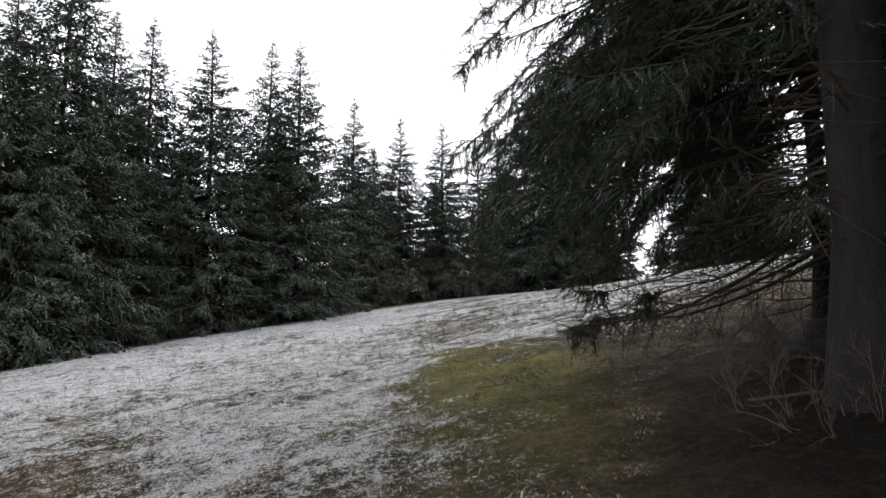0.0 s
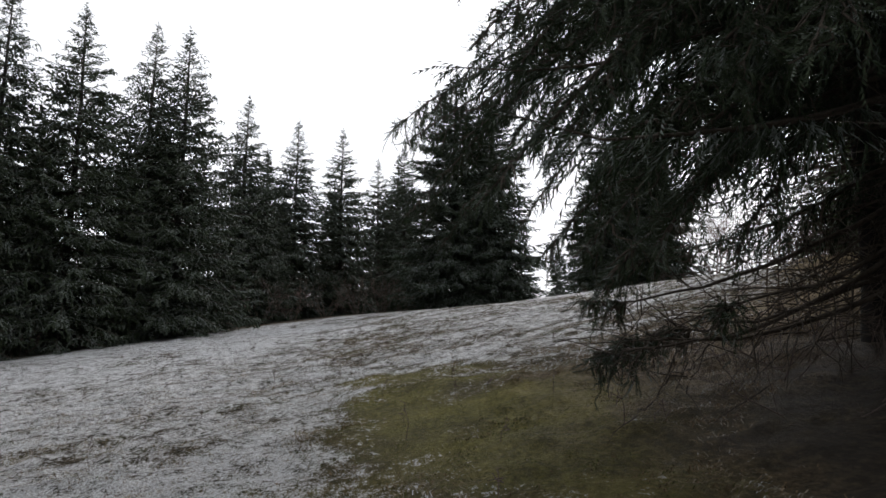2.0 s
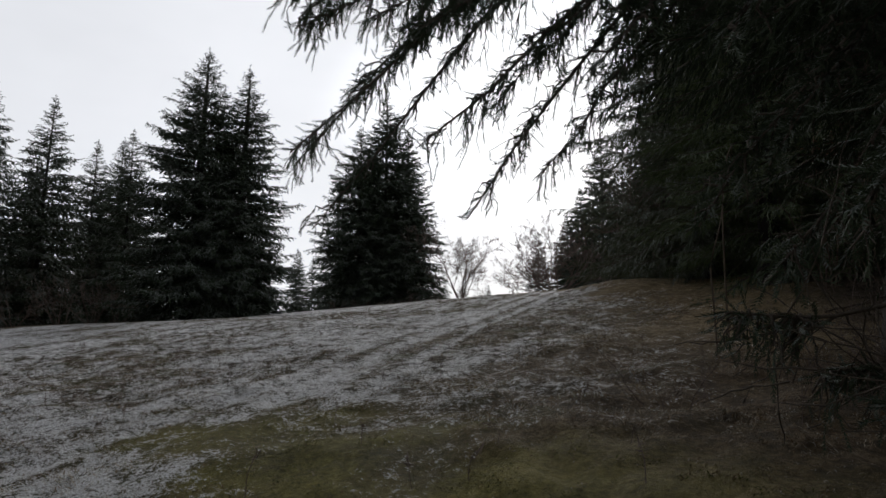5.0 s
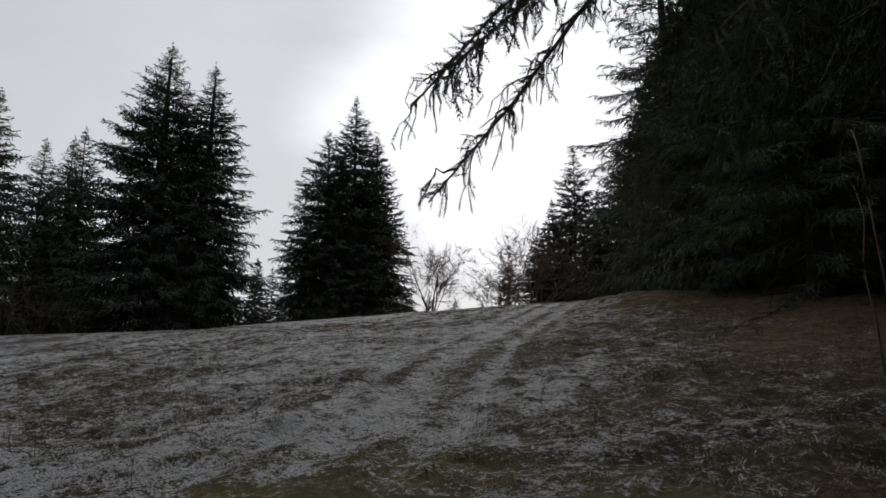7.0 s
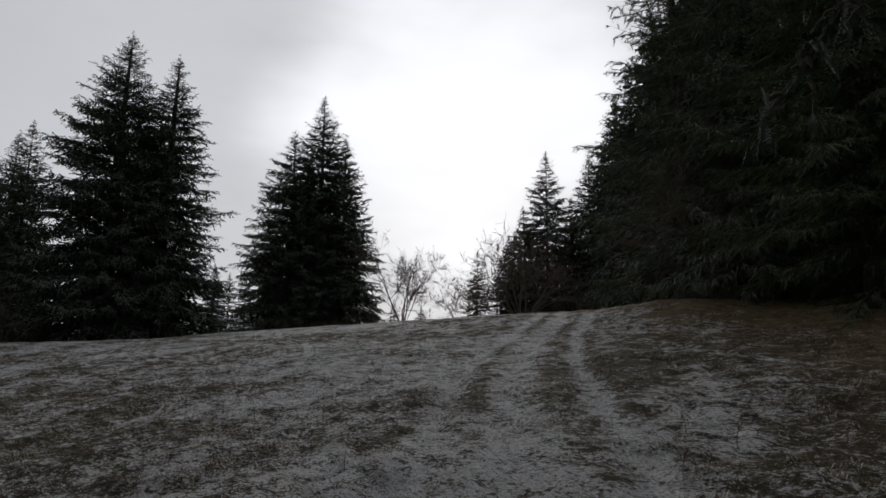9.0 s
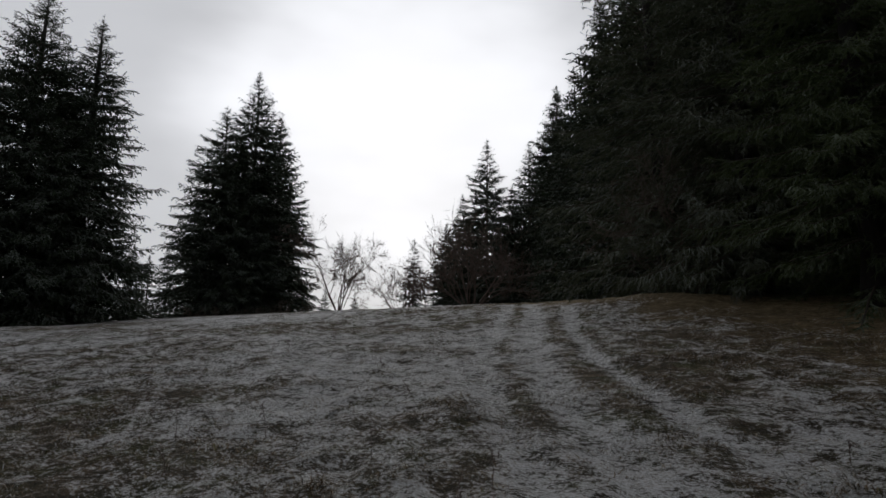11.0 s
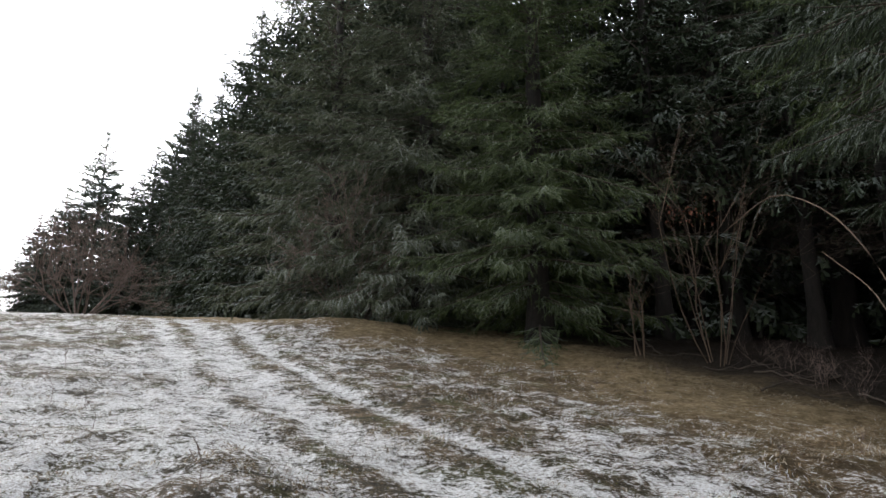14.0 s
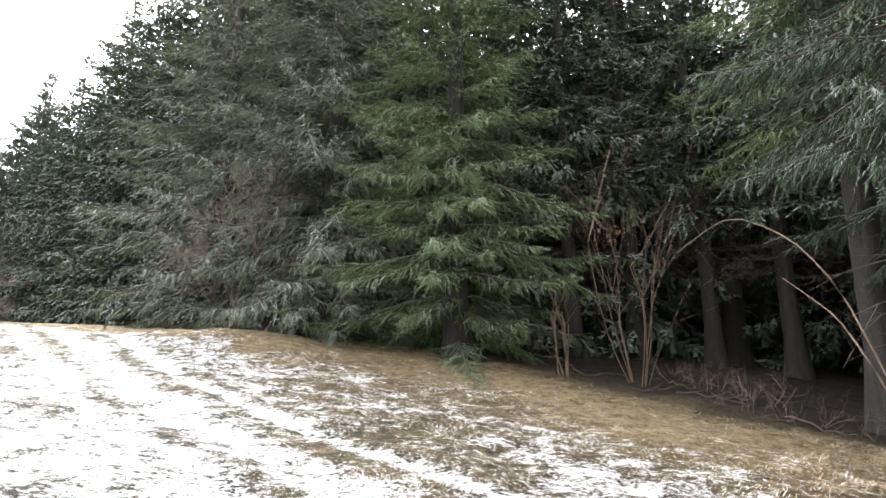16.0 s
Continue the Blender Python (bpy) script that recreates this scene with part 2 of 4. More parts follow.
def needle_material(name, dark, light, frost):
    """Needles that vary from twig to twig; hoar frost lies on what faces up."""
    m, nodes, link, bsdf = material(name)
    geo, info = nodes.new("ShaderNodeNewGeometry"), nodes.new("ShaderNodeObjectInfo")
    tc = nodes.new("ShaderNodeTexCoord")
    n = noise_node(nodes, link, 0.9, 3, 0.6, tc.outputs["Object"]).outputs["Fac"]
    f = maths(nodes, link, "ADD", maths(nodes, link, "MULTIPLY", geo.outputs["Random Per Island"], 0.6), maths(nodes, link, "MULTIPLY", n, 0.5))
    f = maths(nodes, link, "MULTIPLY_ADD", info.outputs["Random"], 0.25, f)
    r = ramp(nodes, [(0.15, dark), (0.6, tuple(0.5 * (a + b) for a, b in zip(dark, light))), (1.0, light)])
    link(f, r.inputs["Fac"])
    sep = nodes.new("ShaderNodeSeparateXYZ")
    link(geo.outputs["Normal"], sep.inputs["Vector"])
    up = nodes.new("ShaderNodeMapRange")
    link(sep.outputs["Z"], up.inputs["Value"])
    up.inputs["From Min"].default_value, up.inputs["From Max"].default_value = 0.25, 0.95
    fn = noise_node(nodes, link, 6, 4, 0.7, tc.outputs["Object"]).outputs["Fac"]
    fr = maths(nodes, link, "MULTIPLY", up.outputs["Result"], maths(nodes, link, "MULTIPLY", maths(nodes, link, "SUBTRACT", fn, 0.3, clamp=True), frost * 2.2), clamp=True)
    link(mixed(nodes, link, fr, r.outputs["Color"], (0.72, 0.76, 0.8)), bsdf.inputs["Base Color"])
    bsdf.inputs["Roughness"].default_value = 0.7
    bsdf.inputs["Specular IOR Level"].default_value = 0.25
    return m


def bark_material(name, dark, light, scale=9.0):
    m, nodes, link, bsdf = material(name)
    tc = nodes.new("ShaderNodeTexCoord")
    n = noise_node(nodes, link, scale, 5, 0.65, tc.outputs["Object"], (1, 1, 0.25)).outputs["Fac"]
    n2 = noise_node(nodes, link, scale * 5, 3, 0.6, tc.outputs["Object"], (1, 1, 0.4)).outputs["Fac"]
    f = maths(nodes, link, "MULTIPLY_ADD", n, 0.6, maths(nodes, link, "MULTIPLY", n2, 0.4))
    r = ramp(nodes, [(0.32, dark), (0.68, light)])
    link(f, r.inputs["Fac"])
    link(r.outputs["Color"], bsdf.inputs["Base Color"])
    bsdf.inputs["Roughness"].default_value = 0.9
    b = nodes.new("ShaderNodeBump")
    b.inputs["Strength"].default_value, b.inputs["Distance"].default_value = 0.8, 0.03
    link(f, b.inputs["Height"])
    link(b.outputs["Normal"], bsdf.inputs["Normal"])
    return m


def blade_material():
    m, nodes, link, bsdf = material("dry_grass")
    geo = nodes.new("ShaderNodeNewGeometry")
    a = nodes.new("ShaderNodeAttribute")
    a.attribute_name = "tone"
    r = ramp(nodes, [(0.0, (0.025, 0.028, 0.01)), (0.2, (0.1, 0.105, 0.02)), (0.4, (0.09, 0.058, 0.028)), (0.6, (0.2, 0.135, 0.07)), (0.8, (0.36, 0.32, 0.25)), (1.0, (0.6, 0.61, 0.62))])
    link(maths(nodes, link, "MULTIPLY_ADD", geo.outputs["Random Per Island"], 0.12, a.outputs["Fac"]), r.inputs["Fac"])
    link(r.outputs["Color"], bsdf.inputs["Base Color"])
    bsdf.inputs["Roughness"].default_value = 0.85
    bsdf.inputs["Specular IOR Level"].default_value = 0.15
    return m


def plain_material(name, dark, light, scale=6.0, rough=0.8):
    m, nodes, link, bsdf = material(name)
    tc = nodes.new("ShaderNodeTexCoord")
    n = noise_node(nodes, link, scale, 5, 0.6, tc.outputs["Object"]).outputs["Fac"]
    r = ramp(nodes, [(0.3, dark), (0.7, light)])
    link(n, r.inputs["Fac"])
    link(r.outputs["Color"], bsdf.inputs["Base Color"])
    bsdf.inputs["Roughness"].default_value = rough
    return m


GROUND = ground_material()
NEEDLES = needle_material("spruce_needles", (0.014, 0.024, 0.012), (0.047, 0.062, 0.031), 0.36)
# the same needles slightly darker, shade put into their colour
NEEDLES_SHADED = needle_material("shaded_spruce_needles", (0.013, 0.02, 0.011), (0.04, 0.06, 0.026), 0.4)
NEEDLES_FRESH = needle_material("fresh_spruce_needles", (0.02, 0.034, 0.012), (0.085, 0.115, 0.035), 0.35)
NEEDLES_FROSTED = needle_material("frosted_spruce_needles", (0.026, 0.034, 0.018), (0.09, 0.105, 0.055), 0.5)
BARK = bark_material("spruce_bark", (0.006, 0.005, 0.004), (0.03, 0.024, 0.02))
TWIG_BARK = bark_material("twig_bark", (0.03, 0.022, 0.017), (0.09, 0.07, 0.05), 14)
SHRUB_BARK = bark_material("shrub_bark", (0.065, 0.045, 0.037), (0.21, 0.155, 0.13), 12)
HAZEL_BARK = bark_material("hazel_bark", (0.045, 0.032, 0.024), (0.17, 0.12, 0.08), 12)
GRASS = blade_material()

# ---- mesh helpers ----


def mesh_of(name, verts, faces, mat, smooth=False):
    verts, faces = np.asarray(verts, np.float32).reshape(-1, 3), np.asarray(faces, np.int32)
    me = bpy.data.meshes.new(name)
    k = faces.shape[1]
    me.vertices.add(len(verts))
    me.vertices.foreach_set("co", verts.ravel())
    me.loops.add(faces.size)
    me.loops.foreach_set("vertex_index", faces.ravel())
    me.polygons.add(len(faces))
    me.polygons.foreach_set("loop_start", np.arange(0, faces.size, k, dtype=np.int32))
    me.polygons.foreach_set("loop_total", np.full(len(faces), k, np.int32))
    me.polygons.foreach_set("use_smooth", np.full(len(faces), smooth, bool))
    me.update(calc_edges=True)
    me.validate()
    me.materials.append(mat)
    return me


def part(name, me, parent, label=""):
    ob = new(name, me)
    ob.parent = parent
    return tagged(ob, label) if label else ob


def unit(v):
    return v / np.maximum(np.linalg.norm(v, axis=-1, keepdims=True), 1e-9)


def tubes(lines, sides=4):
    """Tapered tubes along runs of points; each line is (points n x 3, radii n)."""
    V, F, base = [], [], 0
    ang = np.arange(sides) * 2 * np.pi / sides
    ca, sa = np.cos(ang), np.sin(ang)
    for pts, rad in lines:
        pts = np.asarray(pts, float)
        n = len(pts)
        tan = unit(np.gradient(pts, axis=0))
        ref = np.where(np.abs(tan[:, 2:3]) > 0.9, np.array([[1.0, 0, 0]]), np.array([[0, 0, 1.0]]))
        a = unit(np.cross(tan, ref))
        b = np.cross(tan, a)
        ring = pts[:, None] + np.asarray(rad, float)[:, None, None] * (a[:, None] * ca[None, :, None] + b[:, None] * sa[None, :, None])
        V.append(ring.reshape(-1, 3))
        i = np.arange(n - 1)[:, None] * sides + np.arange(sides)[None]
        j = np.arange(n - 1)[:, None] * sides + (np.arange(sides)[None] + 1) % sides
        F.append((np.stack([i, j, j + sides, i + sides], -1).reshape(-1, 4)) + base)
        base += n * sides
    return np.concatenate(V), np.concatenate(F)


def twig_shape(pairs, width, gap=0.0):
    """A feathered twig along +x, one long: needles in pairs, slightly folded. gap: the share of the stem left free between needles."""
    V, F = [], []
    for k in range(pairs):
        x0, x1 = k / pairs, (k + 1 - gap) / pairs
        w = width * (0.55 + 0.45 * math.sin(math.pi * (0.15 + 0.8 * x0))) * (1 if k < pairs - 1 else 0.6)
        for s in (1, -1):
            i = len(V)
            V += [(x0 - 0.02 * (gap == 0), 0, 0), (x1, 0, 0.0), (x0 + (0.95 + gap) / pairs + 0.03, s * w * 0.85, -0.6 * w)]
            F.append((i, i + 1, i + 2) if s > 0 else (i, i + 2, i + 1))
    if gap:
        i, h = len(V), 0.012 if width < 0.5 else 0.09
        V += [(0, h, 0.0), (0, -h, 0.0), (1, 0.0, 0.0)]
        F.append((i, i + 1, i + 2))
    key, W, idx = {}, [], []
    for v in V:
        q = tuple(round(c, 4) for c in v)
        if q not in key:
            key[q] = len(W)
            W.append(v)
        idx.append(key[q])
    return np.array(W, float), np.array([[idx[i] for i in f] for f in F])


def scatter(shape, origin, along, length, roll, rng, width=None):
    """Copies of a twig shape, one to each origin, along its way and turned about it; width: scale across the way."""
    sv, sf = shape
    n = len(origin)
    x = unit(along)
    ref = np.tile(np.array([[0, 0, 1.0]]), (n, 1))
    y = unit(np.cross(ref, x) + 1e-4)
    z = np.cross(x, y)
    c, s = np.cos(roll)[:, None], np.sin(roll)[:, None]
    y, z = y * c + z * s, z * c - y * s
    w = (length if width is None else width)[:, None, None]
    v = origin[:, None] + length[:, None, None] * x[:, None] * sv[None, :, 0:1] + w * (y[:, None] * sv[None, :, 1:2] + z[:, None] * sv[None, :, 2:3])
    f = sf[None] + (np.arange(n) * len(sv))[:, None, None]
    return v.reshape(-1, 3), f.reshape(-1, 3)


def joined(*meshes):
    """Several (vertices, faces) as one."""
    V, F, base = [], [], 0
    for v, f in meshes:
        V.append(v)
        F.append(f + base)
        base += len(v)
    return np.concatenate(V), np.concatenate(F)


# ---- trees ----


def spruce(seed, height, radius, base, level=0.42, per=6, step=0.2, pairs=2, half=0.075, trunk=0.2, hang=0.5, needles=None, sides=10, bulge=1.6,
           inner=0.1, lower=0.0, apart=False, skew=0.0, fine_to=99.0):
    """A spruce: trunk, whorls of branches that droop and turn up at the tip, side shoots in flat sprays and twigs that hang below them.
    step: metres between shoots; half: half the width of a needled shoot; bulge: how full the cone is; inner: how far from the trunk
    the needles begin; lower: where a skirt of dead branches begins; apart: each branch is a part; skew: the share by which branches
    on the west side are longer; fine_to: height above which the foliage is coarser."""
    rng = np.random.default_rng(seed)
    root = new("spruce_tree")
    zt = np.linspace(0, 1, 14)
    bend = np.stack([0.06 * np.sin(zt * 5 + seed), 0.05 * np.sin(zt * 4 + 2 * seed), zt * height - 0.15], 1)
    rad = trunk * (1 - zt) ** 0.8 * (1 + 0.6 * np.exp(-zt * height / 0.35)) + 0.012
    part("trunk", mesh_of("spruce_trunk", *tubes([(bend, rad)], sides), BARK, True), root)
    wood = []
    O1, A1, L1, W1, O2, A2, L2, W2 = [], [], [], [], [], [], [], []
    z = base
    down = np.array([0, 0, -1.0])
    while z < height - 0.25:
        p = (height - z) / (height - base)
        full = 1 - (1 - p) ** bulge
        reach = radius * full * (0.8 + 0.2 * min(1, (z - base) / (0.08 * height) + 0.2)) + 0.05
        n = max(4, int(per * (0.6 + 0.4 * p) + rng.random()))
        a0 = rng.random() * 6.28
        coarse = 2.2 if z > fine_to else 1.0
        slim = 0.4 + 0.6 * min(1, 3.2 * p)
        for k in range(n):
            az = a0 + 6.283 * k / n + rng.normal(0, 0.22)
            ln = reach * (rng.uniform(0.72, 1.06) + 0.16 * (rng.random() < 0.18)) * (1 - skew * math.cos(az))
            z0 = z + rng.uniform(-1.0, 1.0) * level
            up, dr, tip = 0.7 * (1 - p) ** 1.3 + 0.14 + rng.normal(0, 0.07), 0.14 + 0.5 * p + rng.normal(0, 0.09), 0.1 + 0.17 * p
            s = np.linspace(0, 1, 8)
            sway = rng.normal(0, 0.1)
            rr = ln * s
            zz = z0 + ln * (up * s - (dr + up * 0.35) * s ** 1.5 + tip * s ** 3.5) + rng.normal(0, 0.004, 8) * ln
            cx, cy = np.interp(z0, bend[:, 2], bend[:, 0]), np.interp(z0, bend[:, 2], bend[:, 1])
            pts = np.stack([cx + rr * np.cos(az + sway * s), cy + rr * np.sin(az + sway * s), zz], 1)
            thin = np.linspace(0.01 + 0.008 * ln, 0.004, 8)
            wood.append((pts, thin) if apart else (pts[[0, 4, 7]], thin[[0, 4, 7]]))
            m = max(5, int(ln * (1 - inner) / (step * coarse) * 2))
            u = np.clip(inner + (1 - inner) * (np.arange(m) + rng.random(m)) / m, 0, 1)
            q = np.stack([np.interp(u, s, pts[:, i]) for i in range(3)], 1)
            tan = unit(np.stack([np.interp(u, s, np.gradient(pts[:, i])) for i in range(3)], 1))
            lat = np.array([-math.sin(az), math.cos(az), 0.0])
            side = np.where(np.arange(m) % 2 == 0, 1.0, -1.0)[:, None]
            fan = (0.1 * slim + 0.3 * ln * (1.0 - u) * np.minimum(1, 2.2 * u + 0.25)) * rng.uniform(0.6, 1.15, m)
            d1 = unit(tan * rng.uniform(0.4, 1.1, m)[:, None] + lat * side * (rng.uniform(0.5, 1.25, m) - 0.5 * u)[:, None] + down * rng.uniform(-0.25, 0.4 + 0.6 * hang * p, m)[:, None])
            O1.append(q)
            A1.append(d1)
            L1.append(fan + 0.12 * slim)
            W1.append(np.full(m, half * math.sqrt(coarse) * slim))
            # twigs hanging from the shoots and from the branch itself
            h = np.maximum(1, np.round((fan + 0.1) / (0.24 if pairs < 4 else 0.16) / coarse * (0.6 + 0.4 * p))).astype(int)
            i = np.repeat(np.arange(m), h)
            v = rng.random(len(i))
            O2.append(q[i] + d1[i] * ((fan + 0.1)[i] * v)[:, None])
            A2.append(d1[i] * rng.uniform(0.1, 0.9, len(i))[:, None] + tan[i] * 0.25 + down * (0.3 + 1.3 * hang * (0.25 + 0.75 * p)) * rng.uniform(0.1, 1.2, len(i))[:, None] + rng.normal(0, 0.34, (len(i), 3)))
            L2.append(((0.18 if pairs < 4 else 0.08) + ((0.2 if pairs < 4 else 0.1) + (0.34 if pairs < 4 else 0.2) * hang * p) * rng.random(len(i)) ** 1.3) * math.sqrt(coarse) * slim)
            W2.append(np.full(len(i), half * math.sqrt(coarse) * 0.85 * slim))
        z += level * rng.uniform(0.8, 1.2) * (0.5 + 0.5 * p)
    tip = bend[-1]
    wood.append((np.array([[tip[0], tip[1], height - 0.6], [tip[0], tip[1], height - 0.1], [tip[0], tip[1], height + 0.45]]), [0.02, 0.012, 0.004]))
    m = 30
    lz = rng.uniform(height - 1.2, height + 0.35, m)
    la = rng.uniform(0, 6.28, m)
    O2.append(np.stack([np.full(m, tip[0]), np.full(m, tip[1]), lz], 1))
    A2.append(np.stack([np.cos(la), np.sin(la), np.full(m, 0.6)], 1))
    L2.append(0.08 + 0.2 * (height + 0.4 - lz))
    W2.append(np.full(m, half * 0.6))
    if lower > 0:
        for _ in range(int(24 * (base - lower + 0.6))):
            z0, az, ln = rng.uniform(lower, base + 0.8), rng.random() * 6.28, radius * rng.uniform(0.25, 0.7)
            s = np.linspace(0, 1, 7)
            pts = np.stack([ln * s * np.cos(az), ln * s * np.sin(az), z0 - ln * 0.2 * s ** 1.4 + 0.05 * np.sin(9 * s + az)], 1)
            wood.append((pts, np.linspace(0.016, 0.003, 7)))
            for _ in range(5):
                i = rng.integers(2, 6)
                d = unit(np.array([math.cos(az) + rng.normal(0, 0.8), math.sin(az) + rng.normal(0, 0.8), rng.normal(-0.25, 0.4)]))
                wood.append((pts[i] + d * np.linspace(0, 1, 4)[:, None] * rng.uniform(0.3, 0.9), np.linspace(0.006, 0.002, 4)))
    if apart:
        own, wood = wood[:240], wood[240:]
        for ln in own:
            part("branch", mesh_of("spruce_branch", *tubes([ln], 4), TWIG_BARK, True), root)
    if wood:
        tagged(part("branch_mass", mesh_of("spruce_branches", *tubes(wood, 3), TWIG_BARK), root), kind="stuff")
    O1, A1, L1, W1, O2, A2, L2, W2 = (np.concatenate(v) for v in (O1, A1, L1, W1, O2, A2, L2, W2))
    gap = 0.3 if pairs >= 4 else 0.0
    a = scatter(twig_shape(pairs + (pairs > 2), 1.0, gap), O1, A1, L1, rng.normal(0, 0.8, len(O1)), rng, W1)
    b = scatter(twig_shape(pairs, 1.0, gap), O2, A2, L2, rng.uniform(-1.5, 1.5, len(O2)), rng, W2)
    tagged(part("crown", mesh_of("spruce_crown", *joined(a, b), needles or NEEDLES), root), kind="stuff")
    return root


def long_branch(tree, seed, start, tip, sag, twigs=60, thick=0.05, curtain=0.6, bare=0.35, fine=True, needles=None, dead=0):
    """One long bough of a tree, from the trunk to its tip: side shoots, and needled twigs that hang from them in strings."""
    rng = np.random.default_rng(seed)
    o = np.array(tree.matrix_basis.translation)
    a, b = np.array(start, float) - o, np.array(tip, float) - o
    s = np.linspace(0, 1, 12)[:, None]
    mid = a + (b - a) * s + np.array([0, 0, 1.0]) * sag * np.sin(math.pi * s) + rng.normal(0, 0.03, (12, 3)) * s
    lines = [(mid, np.linspace(thick, 0.006, 12))]
    O, A, L = [], [], []
    ln = np.linalg.norm(b - a)
    fwd = unit((b - a) * np.array([1, 1, 0]))
    lat = np.array([-fwd[1], fwd[0], 0])
    shoots = int(ln * 12)
    for k in range(shoots):
        u = rng.uniform(bare, 0.99)
        p = np.array([np.interp(u, s[:, 0], mid[:, i]) for i in range(3)])
        d = unit(fwd * rng.uniform(-0.1, 1.0) + lat * rng.choice([-1, 1]) * rng.uniform(0.1, 1.1) + np.array([0, 0, rng.uniform(-1.2, 0.25)]))
        sl = rng.uniform(0.15, 0.7) * (1.3 - u)
        t = np.linspace(0, 1, 6)[:, None]
        sh = p + d * sl * t + np.array([0, 0, -1.0]) * 0.45 * sl * t ** 2 + rng.normal(0, 0.025, (6, 3)) * t
        lines.append((sh, np.linspace(0.011, 0.003, 6)))
        m = int(8 * sl * twigs / 60) + 3
        v = rng.random(m)
        q = np.stack([np.interp(v, t[:, 0], sh[:, i]) for i in range(3)], 1)
        hangs = (rng.random(m) < curtain)[:, None]
        way = d + rng.normal(0, 0.6, (m, 3)) + np.array([0, 0, -1.0]) * np.where(hangs, 1.8, 0.2)
        for link in range(3):
            sz = rng.uniform(0.05, 0.13, len(q))
            O.append(q)
            A.append(way)
            L.append(sz)
            keep = rng.random(len(q)) < np.where(hangs[:, 0], 0.75, 0.3)
            q = (q + unit(way) * sz[:, None] * 0.92)[keep]
            way, hangs = (unit(way) + rng.normal(0, 0.4, way.shape) + np.array([0, 0, -0.6]) * hangs)[keep], hangs[keep]
    m = int(ln * twigs * 0.35)
    u = rng.uniform(bare, 1.0, m)
    O.append(np.stack([np.interp(u, s[:, 0], mid[:, i]) for i in range(3)], 1))
    A.append(fwd * 0.8 + rng.normal(0, 0.6, (m, 3)) + np.array([0, 0, -0.7]))
    L.append(rng.uniform(0.06, 0.16, m))
    for _ in range(dead):
        u = rng.uniform(0.12, 0.95)
        p = np.array([np.interp(u, s[:, 0], mid[:, i]) for i in range(3)])
        d = unit(fwd * rng.uniform(-0.1, 0.9) + lat * rng.choice([-1, 1]) * rng.uniform(0.1, 0.9) + np.array([0, 0, rng.uniform(-0.7, 0.7)]))
        for _ in range(3):
            sl = rng.uniform(0.2, 0.6)
            t = np.linspace(0, 1, 5)[:, None]
            sh = p + d * sl * t + rng.normal(0, 0.02, (5, 3)) * t
            lines.append((sh, np.linspace(0.006, 0.002, 5)))
            p, d = sh[rng.integers(2, 5)], unit(d + rng.normal(0, 0.5, 3))
    bough = part("bough", mesh_of("bough", *tubes(lines, 4), TWIG_BARK, True), tree, "long drooping bough")
    O, A, L = np.concatenate(O), np.concatenate(A), np.concatenate(L)
    roll = rng.uniform(-3, 3, len(O))
    shape = twig_shape(5 if fine else 4, 1.0, 0.35)
    wide = np.full(len(O), 0.017 if fine else 0.026)
    mesh = scatter(shape, O, A, L, roll, rng, wide)
    if fine:
        mesh = joined(mesh, scatter(shape, O, A, L, roll + 1.6, rng, wide))
    tagged(part("foliage", mesh_of("foliage", *mesh, needles or NEEDLES_SHADED), bough), kind="stuff")


def set_at(ob, x, y, turn=0.0, sx=1.0, sz=1.0, sink=0.05):
    ob.matrix_basis = pose(x, y, float(land(x, y)) - sink, 0, 0, turn) @ Matrix.Diagonal((sx, sx, sz, 1))
    return ob


def copy_at(ob, x, y, turn=0.0, sx=1.0, sz=1.0, sink=0.05):
    keep = ob.matrix_basis.copy()
    ob.matrix_basis = Matrix()
    c = copy_thing(ob, pose(x, y, float(land(x, y)) - sink, 0, 0, turn) @ Matrix.Diagonal((sx, sx, sz, 1)))
    ob.matrix_basis = keep
    return c


